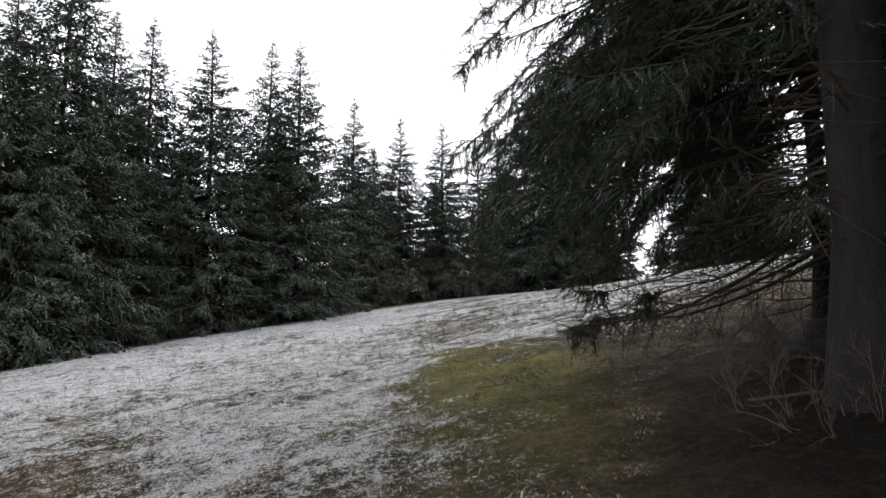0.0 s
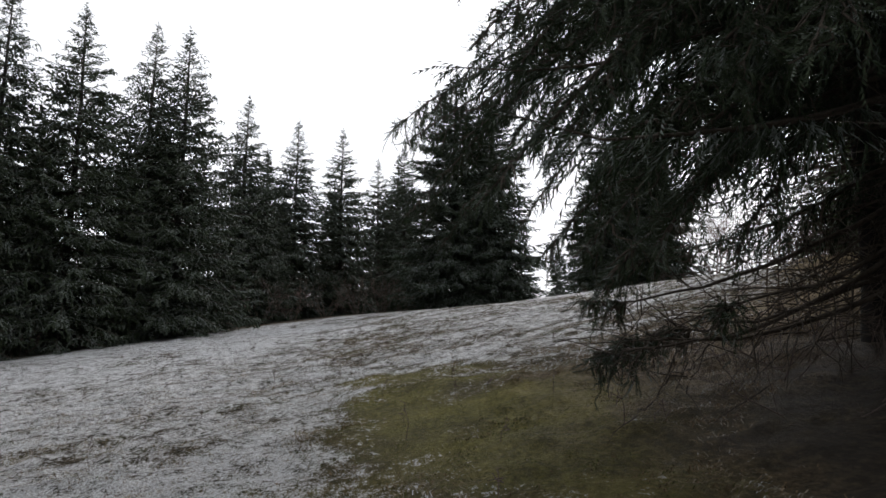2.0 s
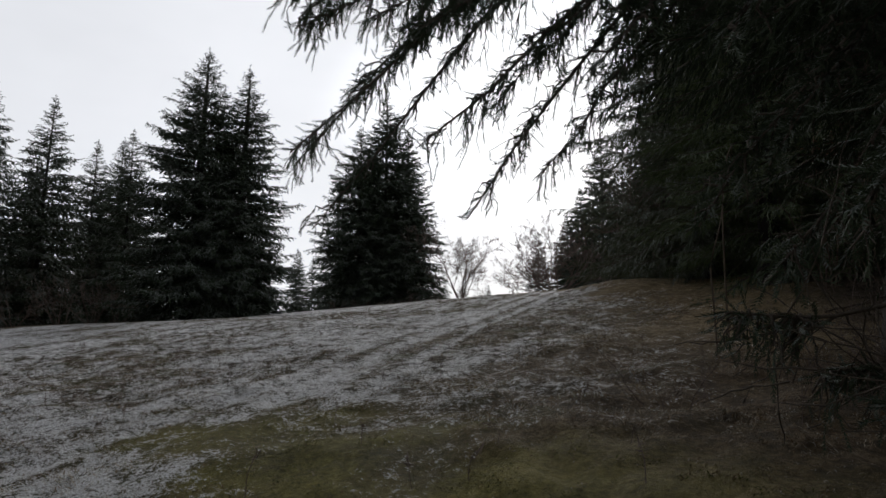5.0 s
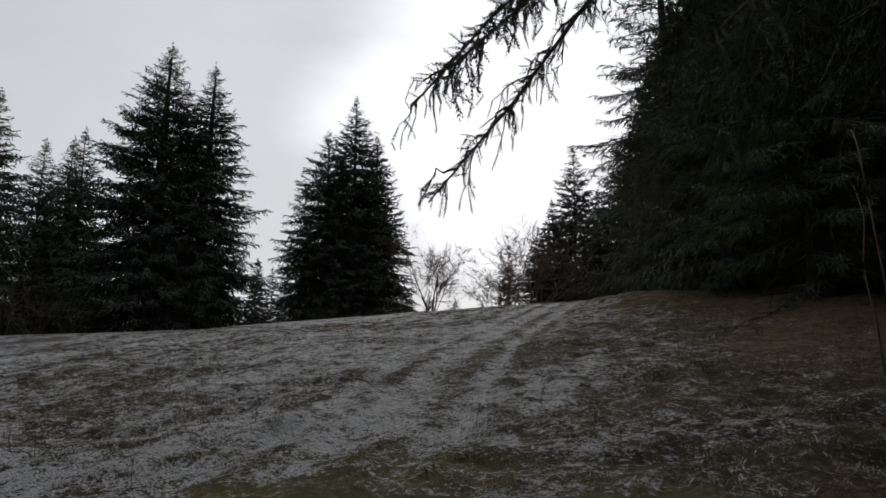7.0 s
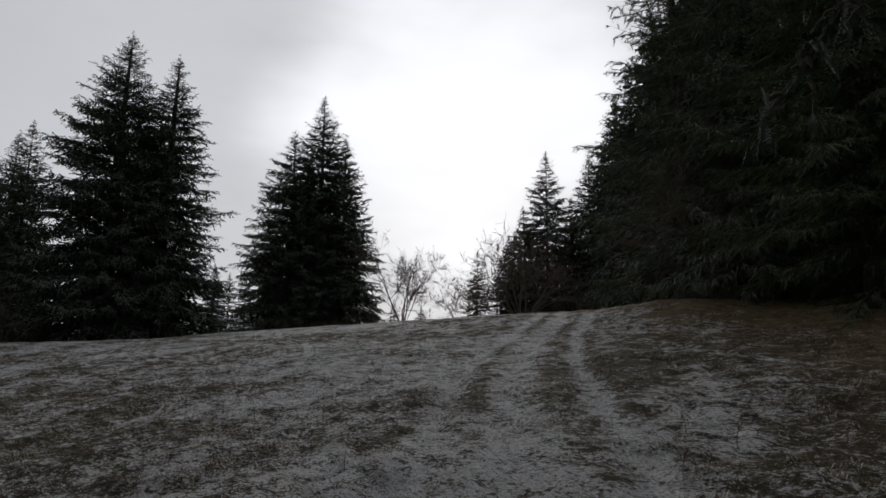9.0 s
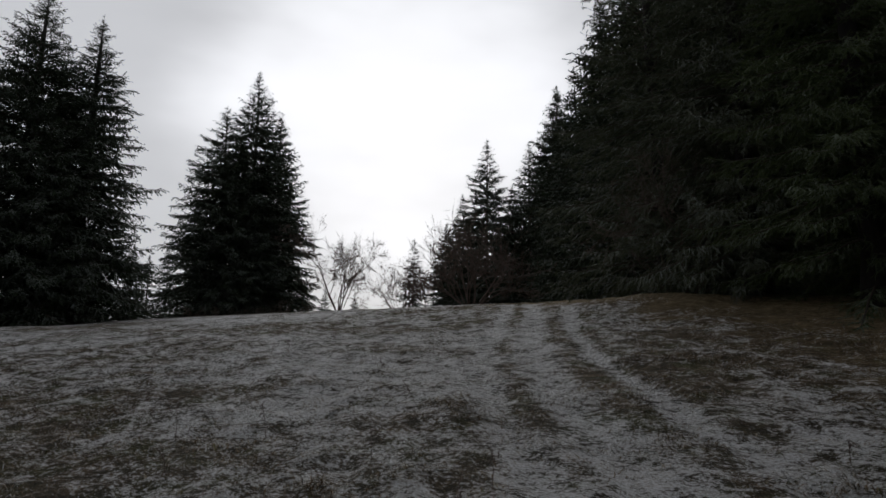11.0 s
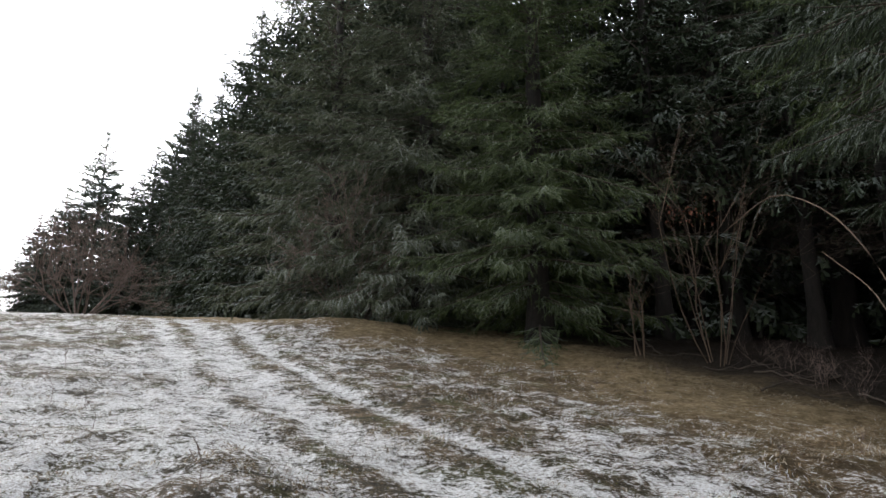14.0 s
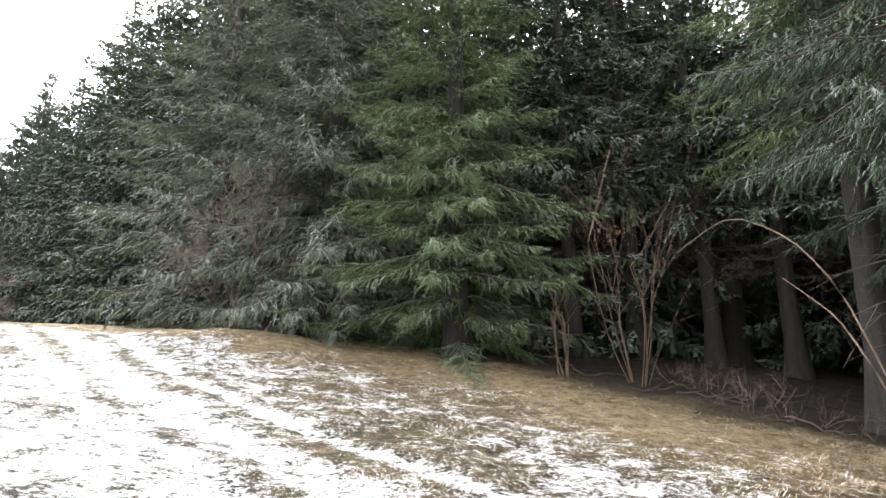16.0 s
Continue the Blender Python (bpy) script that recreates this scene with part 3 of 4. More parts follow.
def bare_shrub(name, seed, height, stems, spread, depth=4, fork=3, thick=0.02, mat=None, crook=0.25, lean=0.35, least=0.0, first=0):
    """A leafless shrub or small tree: stems that fork into thinner and thinner twigs; main stems and twigs are parts."""
    rng = np.random.default_rng(seed)
    root = new(name)
    stem_lines, twig_lines = [], []

    def grow(p, d, ln, r, lev):
        n = 6 if lev == 0 else 4
        pts, q = [p], p.copy()
        dd = d.copy()
        for _ in range(n - 1):
            dd = unit(dd + rng.normal(0, crook, 3) * 0.5 + np.array([0, 0, 0.06]))
            q = q + dd * ln / (n - 1)
            pts.append(q)
        (stem_lines if lev == 0 else twig_lines).append((np.array(pts), np.maximum(np.linspace(r, r * 0.55, n), least)))
        if lev >= depth:
            return
        for _ in range(fork + (rng.random() < 0.4)):
            i = rng.integers(first if first and lev == 0 else max(1, n // 2 - 1), n)
            nd = unit(dd + rng.normal(0, 0.55, 3))
            grow(pts[i], nd, ln * rng.uniform(0.45, 0.75), r * 0.55, lev + 1)
    for k in range(stems):
        a = 6.283 * k / stems + rng.normal(0, 0.4)
        o = np.array([math.cos(a), math.sin(a), 0]) * spread * 0.12
        o[2] = -0.08
        d = unit(np.array([math.cos(a) * lean, math.sin(a) * lean, 1.0]) * np.array([1, 1, rng.uniform(0.7, 1.2)]))
        grow(o, d, height * rng.uniform(0.42, 0.6), thick * rng.uniform(0.7, 1.2), 0)
    for ln in stem_lines:
        part("stem", mesh_of("shrub_stem", *tubes([ln], 5), mat or SHRUB_BARK, True), root)
    tagged(part("twig_mass", mesh_of("shrub_twigs", *tubes(twig_lines, 3), mat or SHRUB_BARK), root), kind="stuff")
    return root


# ---- ground ----


def grid_lines(lo, hi, step, far):
    core = list(np.arange(lo, hi, step))
    a, b, s = lo, core[-1], step
    left, right = [], []
    while b < far:
        s *= 1.12
        b += s
        right.append(b)
    s = step
    while a > -far:
        s *= 1.12
        a -= s
        left.append(a)
    return np.array(left[::-1] + core + right)


def cover(x, y):
    """How much snow, moss, rusty grass and needle litter with painted tree shade lies at a place."""
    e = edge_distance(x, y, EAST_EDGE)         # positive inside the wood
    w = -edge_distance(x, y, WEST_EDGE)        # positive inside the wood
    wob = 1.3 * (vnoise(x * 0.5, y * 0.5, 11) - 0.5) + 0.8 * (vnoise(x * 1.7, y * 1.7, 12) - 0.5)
    shaded_litter = sig((e - 0.2 + wob) / 0.35) + sig((w + 0.3 + wob) / 0.5)
    moss = sig((1.0 - np.hypot((x - 0.85) / 1.5, (y - 9.8) / 4.1) + 0.4 * wob) / 0.22) * sig((0.2 - e) / 0.5) * (0.35 + 0.65 * sig((vnoise(x * 1.4, y * 1.4, 17) - 0.38) / 0.06)) * (1 - 0.5 * sig((x - 1.7) / 0.3))
    rust = sig((e + 0.5 + 2.5 * sig((y - 9.5) / 0.8) + 1.5 * wob) / 0.6) * 0.9 + sig((w + 2.0 + wob) / 0.6) * 0.9 + 0.8 * sig((1.4 - np.hypot(x + 4.5, y - 6.5)) / 0.4)
    rut, mid, d = ruts(x, y)
    foot = np.exp(-(edge_distance(x, y, TRAIL) / 0.3) ** 2)
    snow = 0.46 - 0.38 * sig((e + 1.0 + 1.2 * sig((y - 9.5) / 0.8) + 1.6 * wob) / 0.7) + 0.36 * rut - 0.15 * mid + 0.2 * foot
    snow = snow + 0.2 * sig((-x - 1.0) / 1.5) - 0.02 * sig((8.5 - y) / 1.2) + 0.35 * (vnoise(x * 0.45, y * 0.45, 14) - 0.5) + 0.35 * (vnoise(x * 2.1, y * 2.1, 15) - 0.5) + 0.2 * (vnoise(x * 5.3, y * 5.3, 16) - 0.5)
    snow = snow * (1 - 0.95 * moss) * (1 - np.clip(shaded_litter, 0, 1)) * (1 - 0.8 * sig((w + 1.5) / 0.6)) * (1 - 0.7 * np.clip(rust, 0, 1))
    snow = np.clip(snow, 0, 0.62)
    return np.clip(snow, 0, 1), np.clip(moss, 0, 1), np.clip(rust, 0, 1), np.clip(shaded_litter, 0, 1)


def build_ground():
    xs, ys = grid_lines(-9, 16, 0.14, 900), grid_lines(-3, 30, 0.14, 900)
    X, Y = np.meshgrid(xs, ys)
    Z = surface(X, Y)
    nx, ny = len(xs), len(ys)
    i = (np.arange(ny - 1)[:, None] * nx + np.arange(nx - 1)[None]).ravel()
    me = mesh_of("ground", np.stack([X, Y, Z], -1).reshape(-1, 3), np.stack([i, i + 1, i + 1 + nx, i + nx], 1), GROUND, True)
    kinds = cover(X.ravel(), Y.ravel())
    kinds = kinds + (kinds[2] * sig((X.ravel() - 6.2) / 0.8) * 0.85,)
    for name, val in zip(("snow", "moss", "rust", "shaded_litter", "straw"), kinds):
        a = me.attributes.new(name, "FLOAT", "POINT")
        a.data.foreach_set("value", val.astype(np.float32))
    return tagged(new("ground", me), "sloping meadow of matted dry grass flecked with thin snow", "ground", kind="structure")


build_ground()


def build_grass():
    """Matted winter grass: blades that lie over in tussocks, thickest near the path."""
    rng = np.random.default_rng(5)
    n = 480000
    r, a = 9.5 * rng.random(n) ** 0.6, rng.random(n) * 6.283
    t = rng.random(n)
    cx = np.interp(t, [0, 0.4, 0.8, 1], [-0.6, -0.2, 3.4, 5])
    cy = np.interp(t, [0, 0.4, 0.8, 1], [4, 11, 17.5, 18])
    x, y = cx + r * np.cos(a), cy + r * np.sin(a)
    snow, moss, rust, shaded_litter = cover(x, y)
    clump = 0.6 * vnoise(x * 2.3, y * 2.3, 21) + 0.4 * vnoise(x * 5.5, y * 5.5, 22)
    rut, mid, d = ruts(x, y)
    keep = (rng.random(n) < (0.2 + 1.2 * clump ** 2.2) * (1 - 0.6 * rut)) & (shaded_litter < 0.6) & (y > -1) & (np.hypot(x, y) > 1.5)
    x, y, snow, moss, rust, clump = (v[keep] for v in (x, y, snow, moss, rust, clump))
    n = len(x)
    z = surface(x, y)
    ln = (0.035 + 0.1 * clump * rng.random(n) + 0.03 * (rng.random(n) < 0.06)) * (1 - 0.4 * moss)
    az = 6.283 * 1.5 * vnoise(x * 1.2, y * 1.2, 23) + rng.normal(0, 0.7, n)
    lift = rng.uniform(0.08, 0.42, n) * (0.6 + 0.8 * clump)
    out = np.stack([np.cos(az), np.sin(az), 0 * az], 1)
    up = np.array([[0, 0, 1.0]])
    s = np.stack([-np.sin(az), np.cos(az), 0 * az], 1) * (0.0018 + 0.0026 * rng.random(n))[:, None]
    p = np.stack([x, y, z - 0.01], 1)
    mid = p + out * (ln * 0.5)[:, None] + up * (ln * lift)[:, None]
    tip = p + out * ln[:, None] + up * (ln * lift * rng.uniform(-0.1, 1.0, n))[:, None]
    V = np.stack([p - s, p + s, mid + s * 0.9, mid - s * 0.9, tip], 1).reshape(-1, 3)
    b = np.arange(n)[:, None] * 5
    F = np.concatenate([b + np.array([[0, 1, 2]]), b + np.array([[0, 2, 3]]), b + np.array([[3, 2, 4]])])
    me = mesh_of("grass", V, F, GRASS)
    tone = np.where(rng.random(n) < moss, rng.uniform(0.02, 0.26, n), np.where(rng.random(n) < 0.08 + 0.75 * snow, rng.uniform(0.78, 0.98, n), np.where(rng.random(n) < 0.15, rng.uniform(0.02, 0.3, n), rng.uniform(0.36, 0.74, n))))
    tone = np.where((rust > 0.5) & (moss < 0.4), rng.uniform(0.4, 0.8, n), tone)
    tone = np.where((moss > 0.3) & (tone > 0.7), tone - 0.45, tone)
    at = me.attributes.new("tone", "FLOAT", "POINT")
    at.data.foreach_set("value", np.repeat(tone, 5).astype(np.float32))
    tagged(new("grass", me), "matted dry winter grass in the meadow, straw, brown and moss green", "grass", kind="stuff")


build_grass()

# ---- spruces ----
WEST = "spruces at the western forest edge"
EAST = "spruces at the eastern forest edge"
FAR = dict(level=0.42, per=8, step=0.26, half=0.13, sides=6)
far_kinds = [
    spruce(11, 18, 4.3, 0.4, trunk=0.2, hang=0.6, **FAR),
    spruce(12, 18, 3.7, 0.5, trunk=0.2, hang=0.9, bulge=1.8, **FAR),
    spruce(13, 18, 4.7, 0.3, trunk=0.22, hang=0.5, bulge=1.5, **FAR),
    spruce(14, 18, 3.5, 0.5, trunk=0.18, hang=1.0, bulge=1.9, **FAR),
]
DEEP = dict(level=0.6, per=6, step=0.5, half=0.24, sides=5)
deep_kinds = [spruce(15, 18, 4.2, 0.5, trunk=0.2, hang=0.6, **DEEP), spruce(16, 18, 3.8, 0.6, trunk=0.2, hang=0.8, bulge=1.8, **DEEP)]
used = set()


def place_spruce(k, x, y, height, wide, turn, label, group, own=18.0):
    ob = (far_kinds + deep_kinds)[k]
    sx, sz = wide * (height / own) ** 0.8, height / own
    ob = set_at(ob, x, y, turn, sx, sz) if k not in used else copy_at(ob, x, y, turn, sx, sz)
    used.add(k)
    return tagged(ob, label, "tree", group)


rng = np.random.default_rng(3)
FRONT = [(-19.5, 29.3, 18.5), (-19.0, 32.6, 22.5), (-18.6, 36.4, 19.1), (-17.8, 39.6, 19.8), (-14.6, 41.0, 19.2), (-12.0, 45.4, 19.8), (-9.8, 44.6, 19.2),
         (-7.3, 54.5, 17.6), (-3.8, 60.5, 17.3), (0.1, 63.5, 17.1), (4.0, 72, 16.3), (6.4, 69, 16.9), (6.7, 78, 18.5), (-12.5, 49.5, 15.0), (-6.0, 57.5, 14.0), (-22.5, 27.0, 19)]
for i, (x, y, h) in enumerate(FRONT):
    place_spruce(i % 4, x, y, h, rng.uniform(0.92, 1.1), rng.uniform(0, 360), "tall dark green spruce dusted with frost, at the forest edge", WEST)
for i in range(22):
    t = i / 21
    x, y = np.interp(t, [0, 0.25, 0.55, 0.8, 1], [-28, -25, -20, -9, 2]), np.interp(t, [0, 0.25, 0.55, 0.8, 1], [20, 36, 50, 64, 80])
    x, y = x - 4 * (i % 2) + rng.normal(0, 0.8), y + 3 * (i % 2) + rng.normal(0, 0.8)
    place_spruce(4 + i % 2, x, y, rng.uniform(13, 16.5), rng.uniform(1.0, 1.2), rng.uniform(0, 360), "dark green spruce standing deeper in the western wood", WEST)

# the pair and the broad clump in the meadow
MEADOW = dict(level=0.42, per=9, step=0.2, half=0.11, needles=NEEDLES_SHADED)
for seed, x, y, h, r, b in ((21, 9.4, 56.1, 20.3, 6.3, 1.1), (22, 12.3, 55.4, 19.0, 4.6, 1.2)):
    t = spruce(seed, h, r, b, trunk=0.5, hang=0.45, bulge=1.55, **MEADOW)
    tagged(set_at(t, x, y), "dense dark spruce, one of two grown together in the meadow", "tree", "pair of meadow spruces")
for seed, x, y, h, r in ((23, 28.4, 63.4, 21.6, 5.3), (24, 26.2, 64.4, 18.0, 5.4), (25, 30.8, 63.1, 18.0, 4.0)):
    t = spruce(seed, h, r, 0.6, trunk=0.3, hang=0.4, bulge=1.75, **MEADOW)
    tagged(set_at(t, x, y), "broad cone-shaped dark spruce on the crest of the meadow", "tree", "clump of crest spruces")

# beyond the crest
for i, (x, y, h) in enumerate([(43.2, 75.3, 4.0), (46.1, 75.6, 4.6), (46.2, 70.5, 3.2), (30.2, 90.3, 8.4), (32.9, 92.4, 8.3), (31.4, 84.3, 8.0), (27.5, 84, 8.0), (24.5, 88, 9.0), (36, 80, 6.0), (45.4, 60.6, 7.7), (21, 84, 8.0), (18.5, 88, 10.0), (41, 73, 3.4), (5.0, 74, 9.0), (9.5, 77, 10.0), (13.5, 73, 8.0), (16.5, 75, 8.0)]):
    place_spruce(4 + i % 2, x, y, h, 0.85, 40.0 * i, "small dark spruce standing beyond the crest", "spruces beyond the crest")

# eastern forest edge, far part
FAR_EAST = [(45.3, 51.1, 15.9), (45.4, 54.1, 11.2), (45.9, 56.6, 8.9), (49.3, 49.1, 16.0), (47.4, 44.6, 19.9), (41.4, 39.2, 18.4), (38.0, 34.9, 21.7), (34.3, 31.2, 21.8), (31.4, 27.9, 22.5), (27.3, 24.6, 21.8),
            (23.3, 20.7, 22.1), (44.5, 47.7, 10.7), (54.2, 48.9, 23.4), (36.5, 33.0, 17.0), (40.0, 37.0, 15.0), (43.5, 42.0, 14.0), (29.5, 26.5, 15.0), (25.5, 23.0, 16.0), (21.0, 20.5, 17.0)]
for i, (x, y, h) in enumerate(FAR_EAST):
    place_spruce((i + 2) % 4, x, y, h, rng.uniform(0.95, 1.1), rng.uniform(0, 360), "dark frosted spruce in the closed edge of the wood", EAST)
for i in range(20):
    x, y = 20 + 1.5 * (i % 10) + 3.5 * (i // 10) - 0.6 * abs(i % 10 - 5), -8 + 3.2 * (i % 10) + rng.normal(0, 0.7)
    place_spruce(4 + i % 2, x, y, rng.uniform(12, 16), 1.15, rng.uniform(0, 360), "dark spruce standing deep inside the eastern wood", EAST)
# the ones near the start stay out of view, added to shade the ground
for i, (x, y, h) in enumerate([(6.6, 2.6, 15), (8.3, 5.2, 16), (4.6, -3.6, 15), (12.5, 4.0, 15), (9.0, -3.0, 15), (14, -1, 15), (18.0, 14.6, 18), (20.0, 17.4, 18), (21.5, 13.0, 18), (17.2, 5.4, 17), (23.0, 18.5, 19), (20.5, 2.0, 17), (15.2, 2.8, 16), (19.0, 10.4, 18), (22.5, 7.5, 18)]):
    place_spruce(4 + i % 2, x, y, h, 0.95, 70.0 * i, "dark spruce added to close and shade the wood beside the path", EAST)

for i in range(26):
    x, y = 24 + 3.0 * (i // 13) + rng.uniform(-0.6, 0.6) + 0.35 * (i % 13), -10 + 2.6 * (i % 13) + 1.3 * (i // 13)
    place_spruce(4 + i % 2, x, y, rng.uniform(15, 19), 1.25, rng.uniform(0, 360), "dark spruce standing deep inside the eastern wood", EAST)

# eastern forest edge, near part: each tree its own
NEAR = [
    (31, 4.45, 7.3, 17, 3.8, 2.3, 0.15, 0.9, 0.5, 0.3, 0.1, 0.075, 0.03), (32, 5.4, 9.5, 13, 2.0, 3.4, 0.12, 0.6, 0.8, 0.35, 0.0, 0.13, 0.035), (33, 6.4, 10.2, 18, 3.8, 4.2, 0.3, 1.0, 2.0, 0.2, 0.0, 0.1, 0.035),
    (34, 9.4, 10.2, 18, 2.7, 5.2, 0.26, 0.6, 0.0, 0.15, 0.0, 0.1, 0.034), (35, 14.2, 16.3, 17, 3.1, 0.9, 0.25, 0.65, 0.0, 0.04, 0.0, 0.095, 0.036), (36, 16.6, 19.5, 18, 3.7, 0.5, 0.25, 1.1, 0.0, 0.06, 0.0, 0.12, 0.042),
    (37, 17.0, 11.4, 18, 3.2, 5.0, 0.24, 0.7, 0.0, 0.2, 0.0, 0.2, 0.06), (40, 18.6, 22.8, 17, 3.8, 0.4, 0.24, 0.8, 0.0, 0.1, 0.0, 0.16, 0.06),
]
near = {}
for seed, x, y, h, r, b, tr, hang, low, inner, skew, step, half in NEAR:
    t = spruce(seed, h, r, b, 0.46, 7, step, 4, half, tr, hang, NEEDLES_FRESH if seed in (34, 35) else NEEDLES_FROSTED if seed in (36, 40) else NEEDLES if seed > 33 else NEEDLES_SHADED, lower=low, inner=inner, apart=True, skew=skew, fine_to=7.5 if seed < 34 else 9.0)
    near[seed] = tagged(set_at(t, x, y), "old spruce with long drooping branches at the meadow's edge", "tree", EAST)
# a stout old trunk close to the path, its crown high up
old = spruce(38, 18, 2.2, 6.5, 0.6, 6, 0.34, 2, 0.12, 0.23, 0.6, NEEDLES_SHADED, sides=16, lower=1.2)
tagged(set_at(old, 3.12, 4.9), "stout old spruce trunk with dead lower branches", "tree", EAST)
# boughs that reach out over the path
for i, (z0, tip, sag) in enumerate([(8.4, (1.0, 12.4, 4.3), 0.5), (8.0, (0.4, 12.2, 3.5), 0.9), (7.4, (1.8, 11.6, 3.1), 0.9), (8.6, (0.75, 13.0, 3.75), 0.9), (8.0, (0.95, 13.1, 3.1), 1.2), (7.8, (2.4, 10.6, 4.6), 0.5), (9.0, (1.6, 11.0, 5.4), 0.6), (9.4, (0.6, 12.8, 5.1), 0.6), (9.2, (1.5, 12.4, 5.0), 0.6), (8.2, (2.5, 12.3, 4.4), 0.5), (7.6, (2.9, 12.0, 3.7), 0.5), (7.9, (2.1, 10.5, 4.0), 0.4), (7.2, (1.0, 11.1, 3.4), 0.7), (8.8, (1.3, 11.3, 5.3), 0.5), (7.4, (0.1, 11.6, 4.55), 0.5), (7.3, (0.6, 11.4, 4.4), 0.5), (7.1, (1.0, 11.2, 4.35), 0.5), (6.9, (1.7, 10.8, 4.25), 0.4), (7.2, (0.3, 12.0, 4.5), 0.5)]):
    long_branch(near[33], 51 + i, (6.4, 10.2, z0), tip, sag, 120, curtain=0.75)
for i, (z0, tip, sag) in enumerate([(5.4, (0.4, 7.2, 2.7), 0.6), (5.8, (0.8, 6.3, 3.5), 0.6), (4.8, (1.1, 8.3, 2.4), 0.5), (6.2, (0.8, 7.7, 3.9), 0.7), (6.6, (1.5, 6.0, 4.6), 0.6), (6.0, (1.4, 9.0, 3.4), 0.6), (7.4, (0.3, 7.4, 5.0), 0.7), (7.0, (0.2, 7.5, 4.5), 0.7), (7.9, (0.3, 7.2, 5.7), 0.7), (6.4, (0.5, 8.2, 4.2), 0.6), (4.6, (1.5, 7.0, 2.3), 0.5), (5.0, (1.9, 8.6, 2.9), 0.5), (4.2, (0.9, 7.0, 2.2), 0.5), (4.0, (1.4, 7.8, 2.1), 0.4), (4.2, (2.3, 7.4, 2.3), 0.4), (5.2, (1.3, 6.6, 2.9), 0.5), (5.6, (2.2, 9.3, 3.0), 0.5)]):
    long_branch(near[31], 81 + i, (4.45, 7.3, z0), tip, sag, 150, 0.04, 0.28, 0.4, False, NEEDLES)
rng = np.random.default_rng(17)
for i in range(28):
    a, reach, zt = radians(rng.uniform(105, 222)), rng.uniform(2.4, 4.0), rng.uniform(2.3, 6.4)
    long_branch(near[31], 200 + i, (4.45, 7.3, zt + rng.uniform(1.6, 2.4)), (4.45 + reach * math.cos(a), 7.3 + reach * math.sin(a), zt), rng.uniform(0.3, 0.7), 130, 0.035, 0.25, 0.42, False, NEEDLES)
# low half-dead boughs under the crown
for i, (z0, tip, sag) in enumerate([(2.9, (1.45, 8.15, 1.6), -0.35), (2.5, (1.9, 8.6, 1.75), -0.3), (3.0, (2.2, 7.6, 1.9), -0.2), (2.6, (2.6, 9.3, 1.8), -0.2), (3.2, (1.9, 9.4, 2.1), -0.3)]):
    long_branch(near[31], 57 + i, (4.45, 7.3, z0), tip, sag, 24, 0.03, 0.1, 0.86, True, None, 30)

# trunks that stand in the dark of the wood
for i, (x, y, r) in enumerate([(17.2, 8.6, 0.3), (16.0, 9.8, 0.2), (15.0, 8.2, 0.22), (18.0, 12.0, 0.24), (19.0, 5.5, 0.22), (13.2, 6.4, 0.2), (17.6, 15.5, 0.22), (20.5, 9.5, 0.2), (16.4, 13.2, 0.2)]):
    t = spruce(61 + i, 15, 2.6, 4.5, 0.7, 6, 0.3, 2, 0.11, r, 0.6, NEEDLES_SHADED, lower=2.5)
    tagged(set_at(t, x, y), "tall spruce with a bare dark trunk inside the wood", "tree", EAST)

# leafless trees and shrubs
tagged(set_at(bare_shrub("bare_tree", 41, 6.8, 7, 1.0, 5, 3, 0.06, crook=0.2, lean=0.42, least=0.007), 32.3, 56.0), "leafless small tree on the crest against the sky", "tree")
CREST = "leafless shrubs on the crest"
tagged(set_at(bare_shrub("bare_shrub", 43, 5.6, 12, 3, 4, 3, 0.04, lean=0.6, least=0.008), 43.0, 60.0), "leafless grey-brown shrub on the crest", "shrub", CREST)
tagged(set_at(bare_shrub("bare_shrub", 44, 6.0, 12, 3, 4, 3, 0.04, lean=0.5, least=0.008), 45.3, 57.9), "leafless grey-brown shrub on the crest", "shrub", CREST)
tagged(set_at(bare_shrub("bare_shrub", 45, 5.0, 14, 3, 4, 3, 0.035, lean=0.9, least=0.007), 26.1, 37.0), "broad leafless red-brown shrub before the spruces", "shrub", CREST)
tagged(set_at(bare_shrub("bare_shrub", 46, 4.2, 11, 2, 4, 3, 0.022, lean=0.6, least=0.004), 17.2, 21.6), "leafless red-brown shrub at the foot of the spruces", "shrub", EAST)
tagged(set_at(bare_shrub("hazel_shrub", 49, 5.4, 9, 1.2, 4, 2, 0.013, HAZEL_BARK, 0.16, 0.33, first=3), 12.45, 12.95), "leafless hazel with many slender stems at the wood's edge", "shrub")
tagged(set_at(bare_shrub("bare_shrub", 48, 2.6, 4, 1, 3, 2, 0.02, HAZEL_BARK, 0.15, 0.25), 12.7, 14.3), "slender leafless bush beside the hazel", "shrub")
UNDER = "brushwood under the spruces"
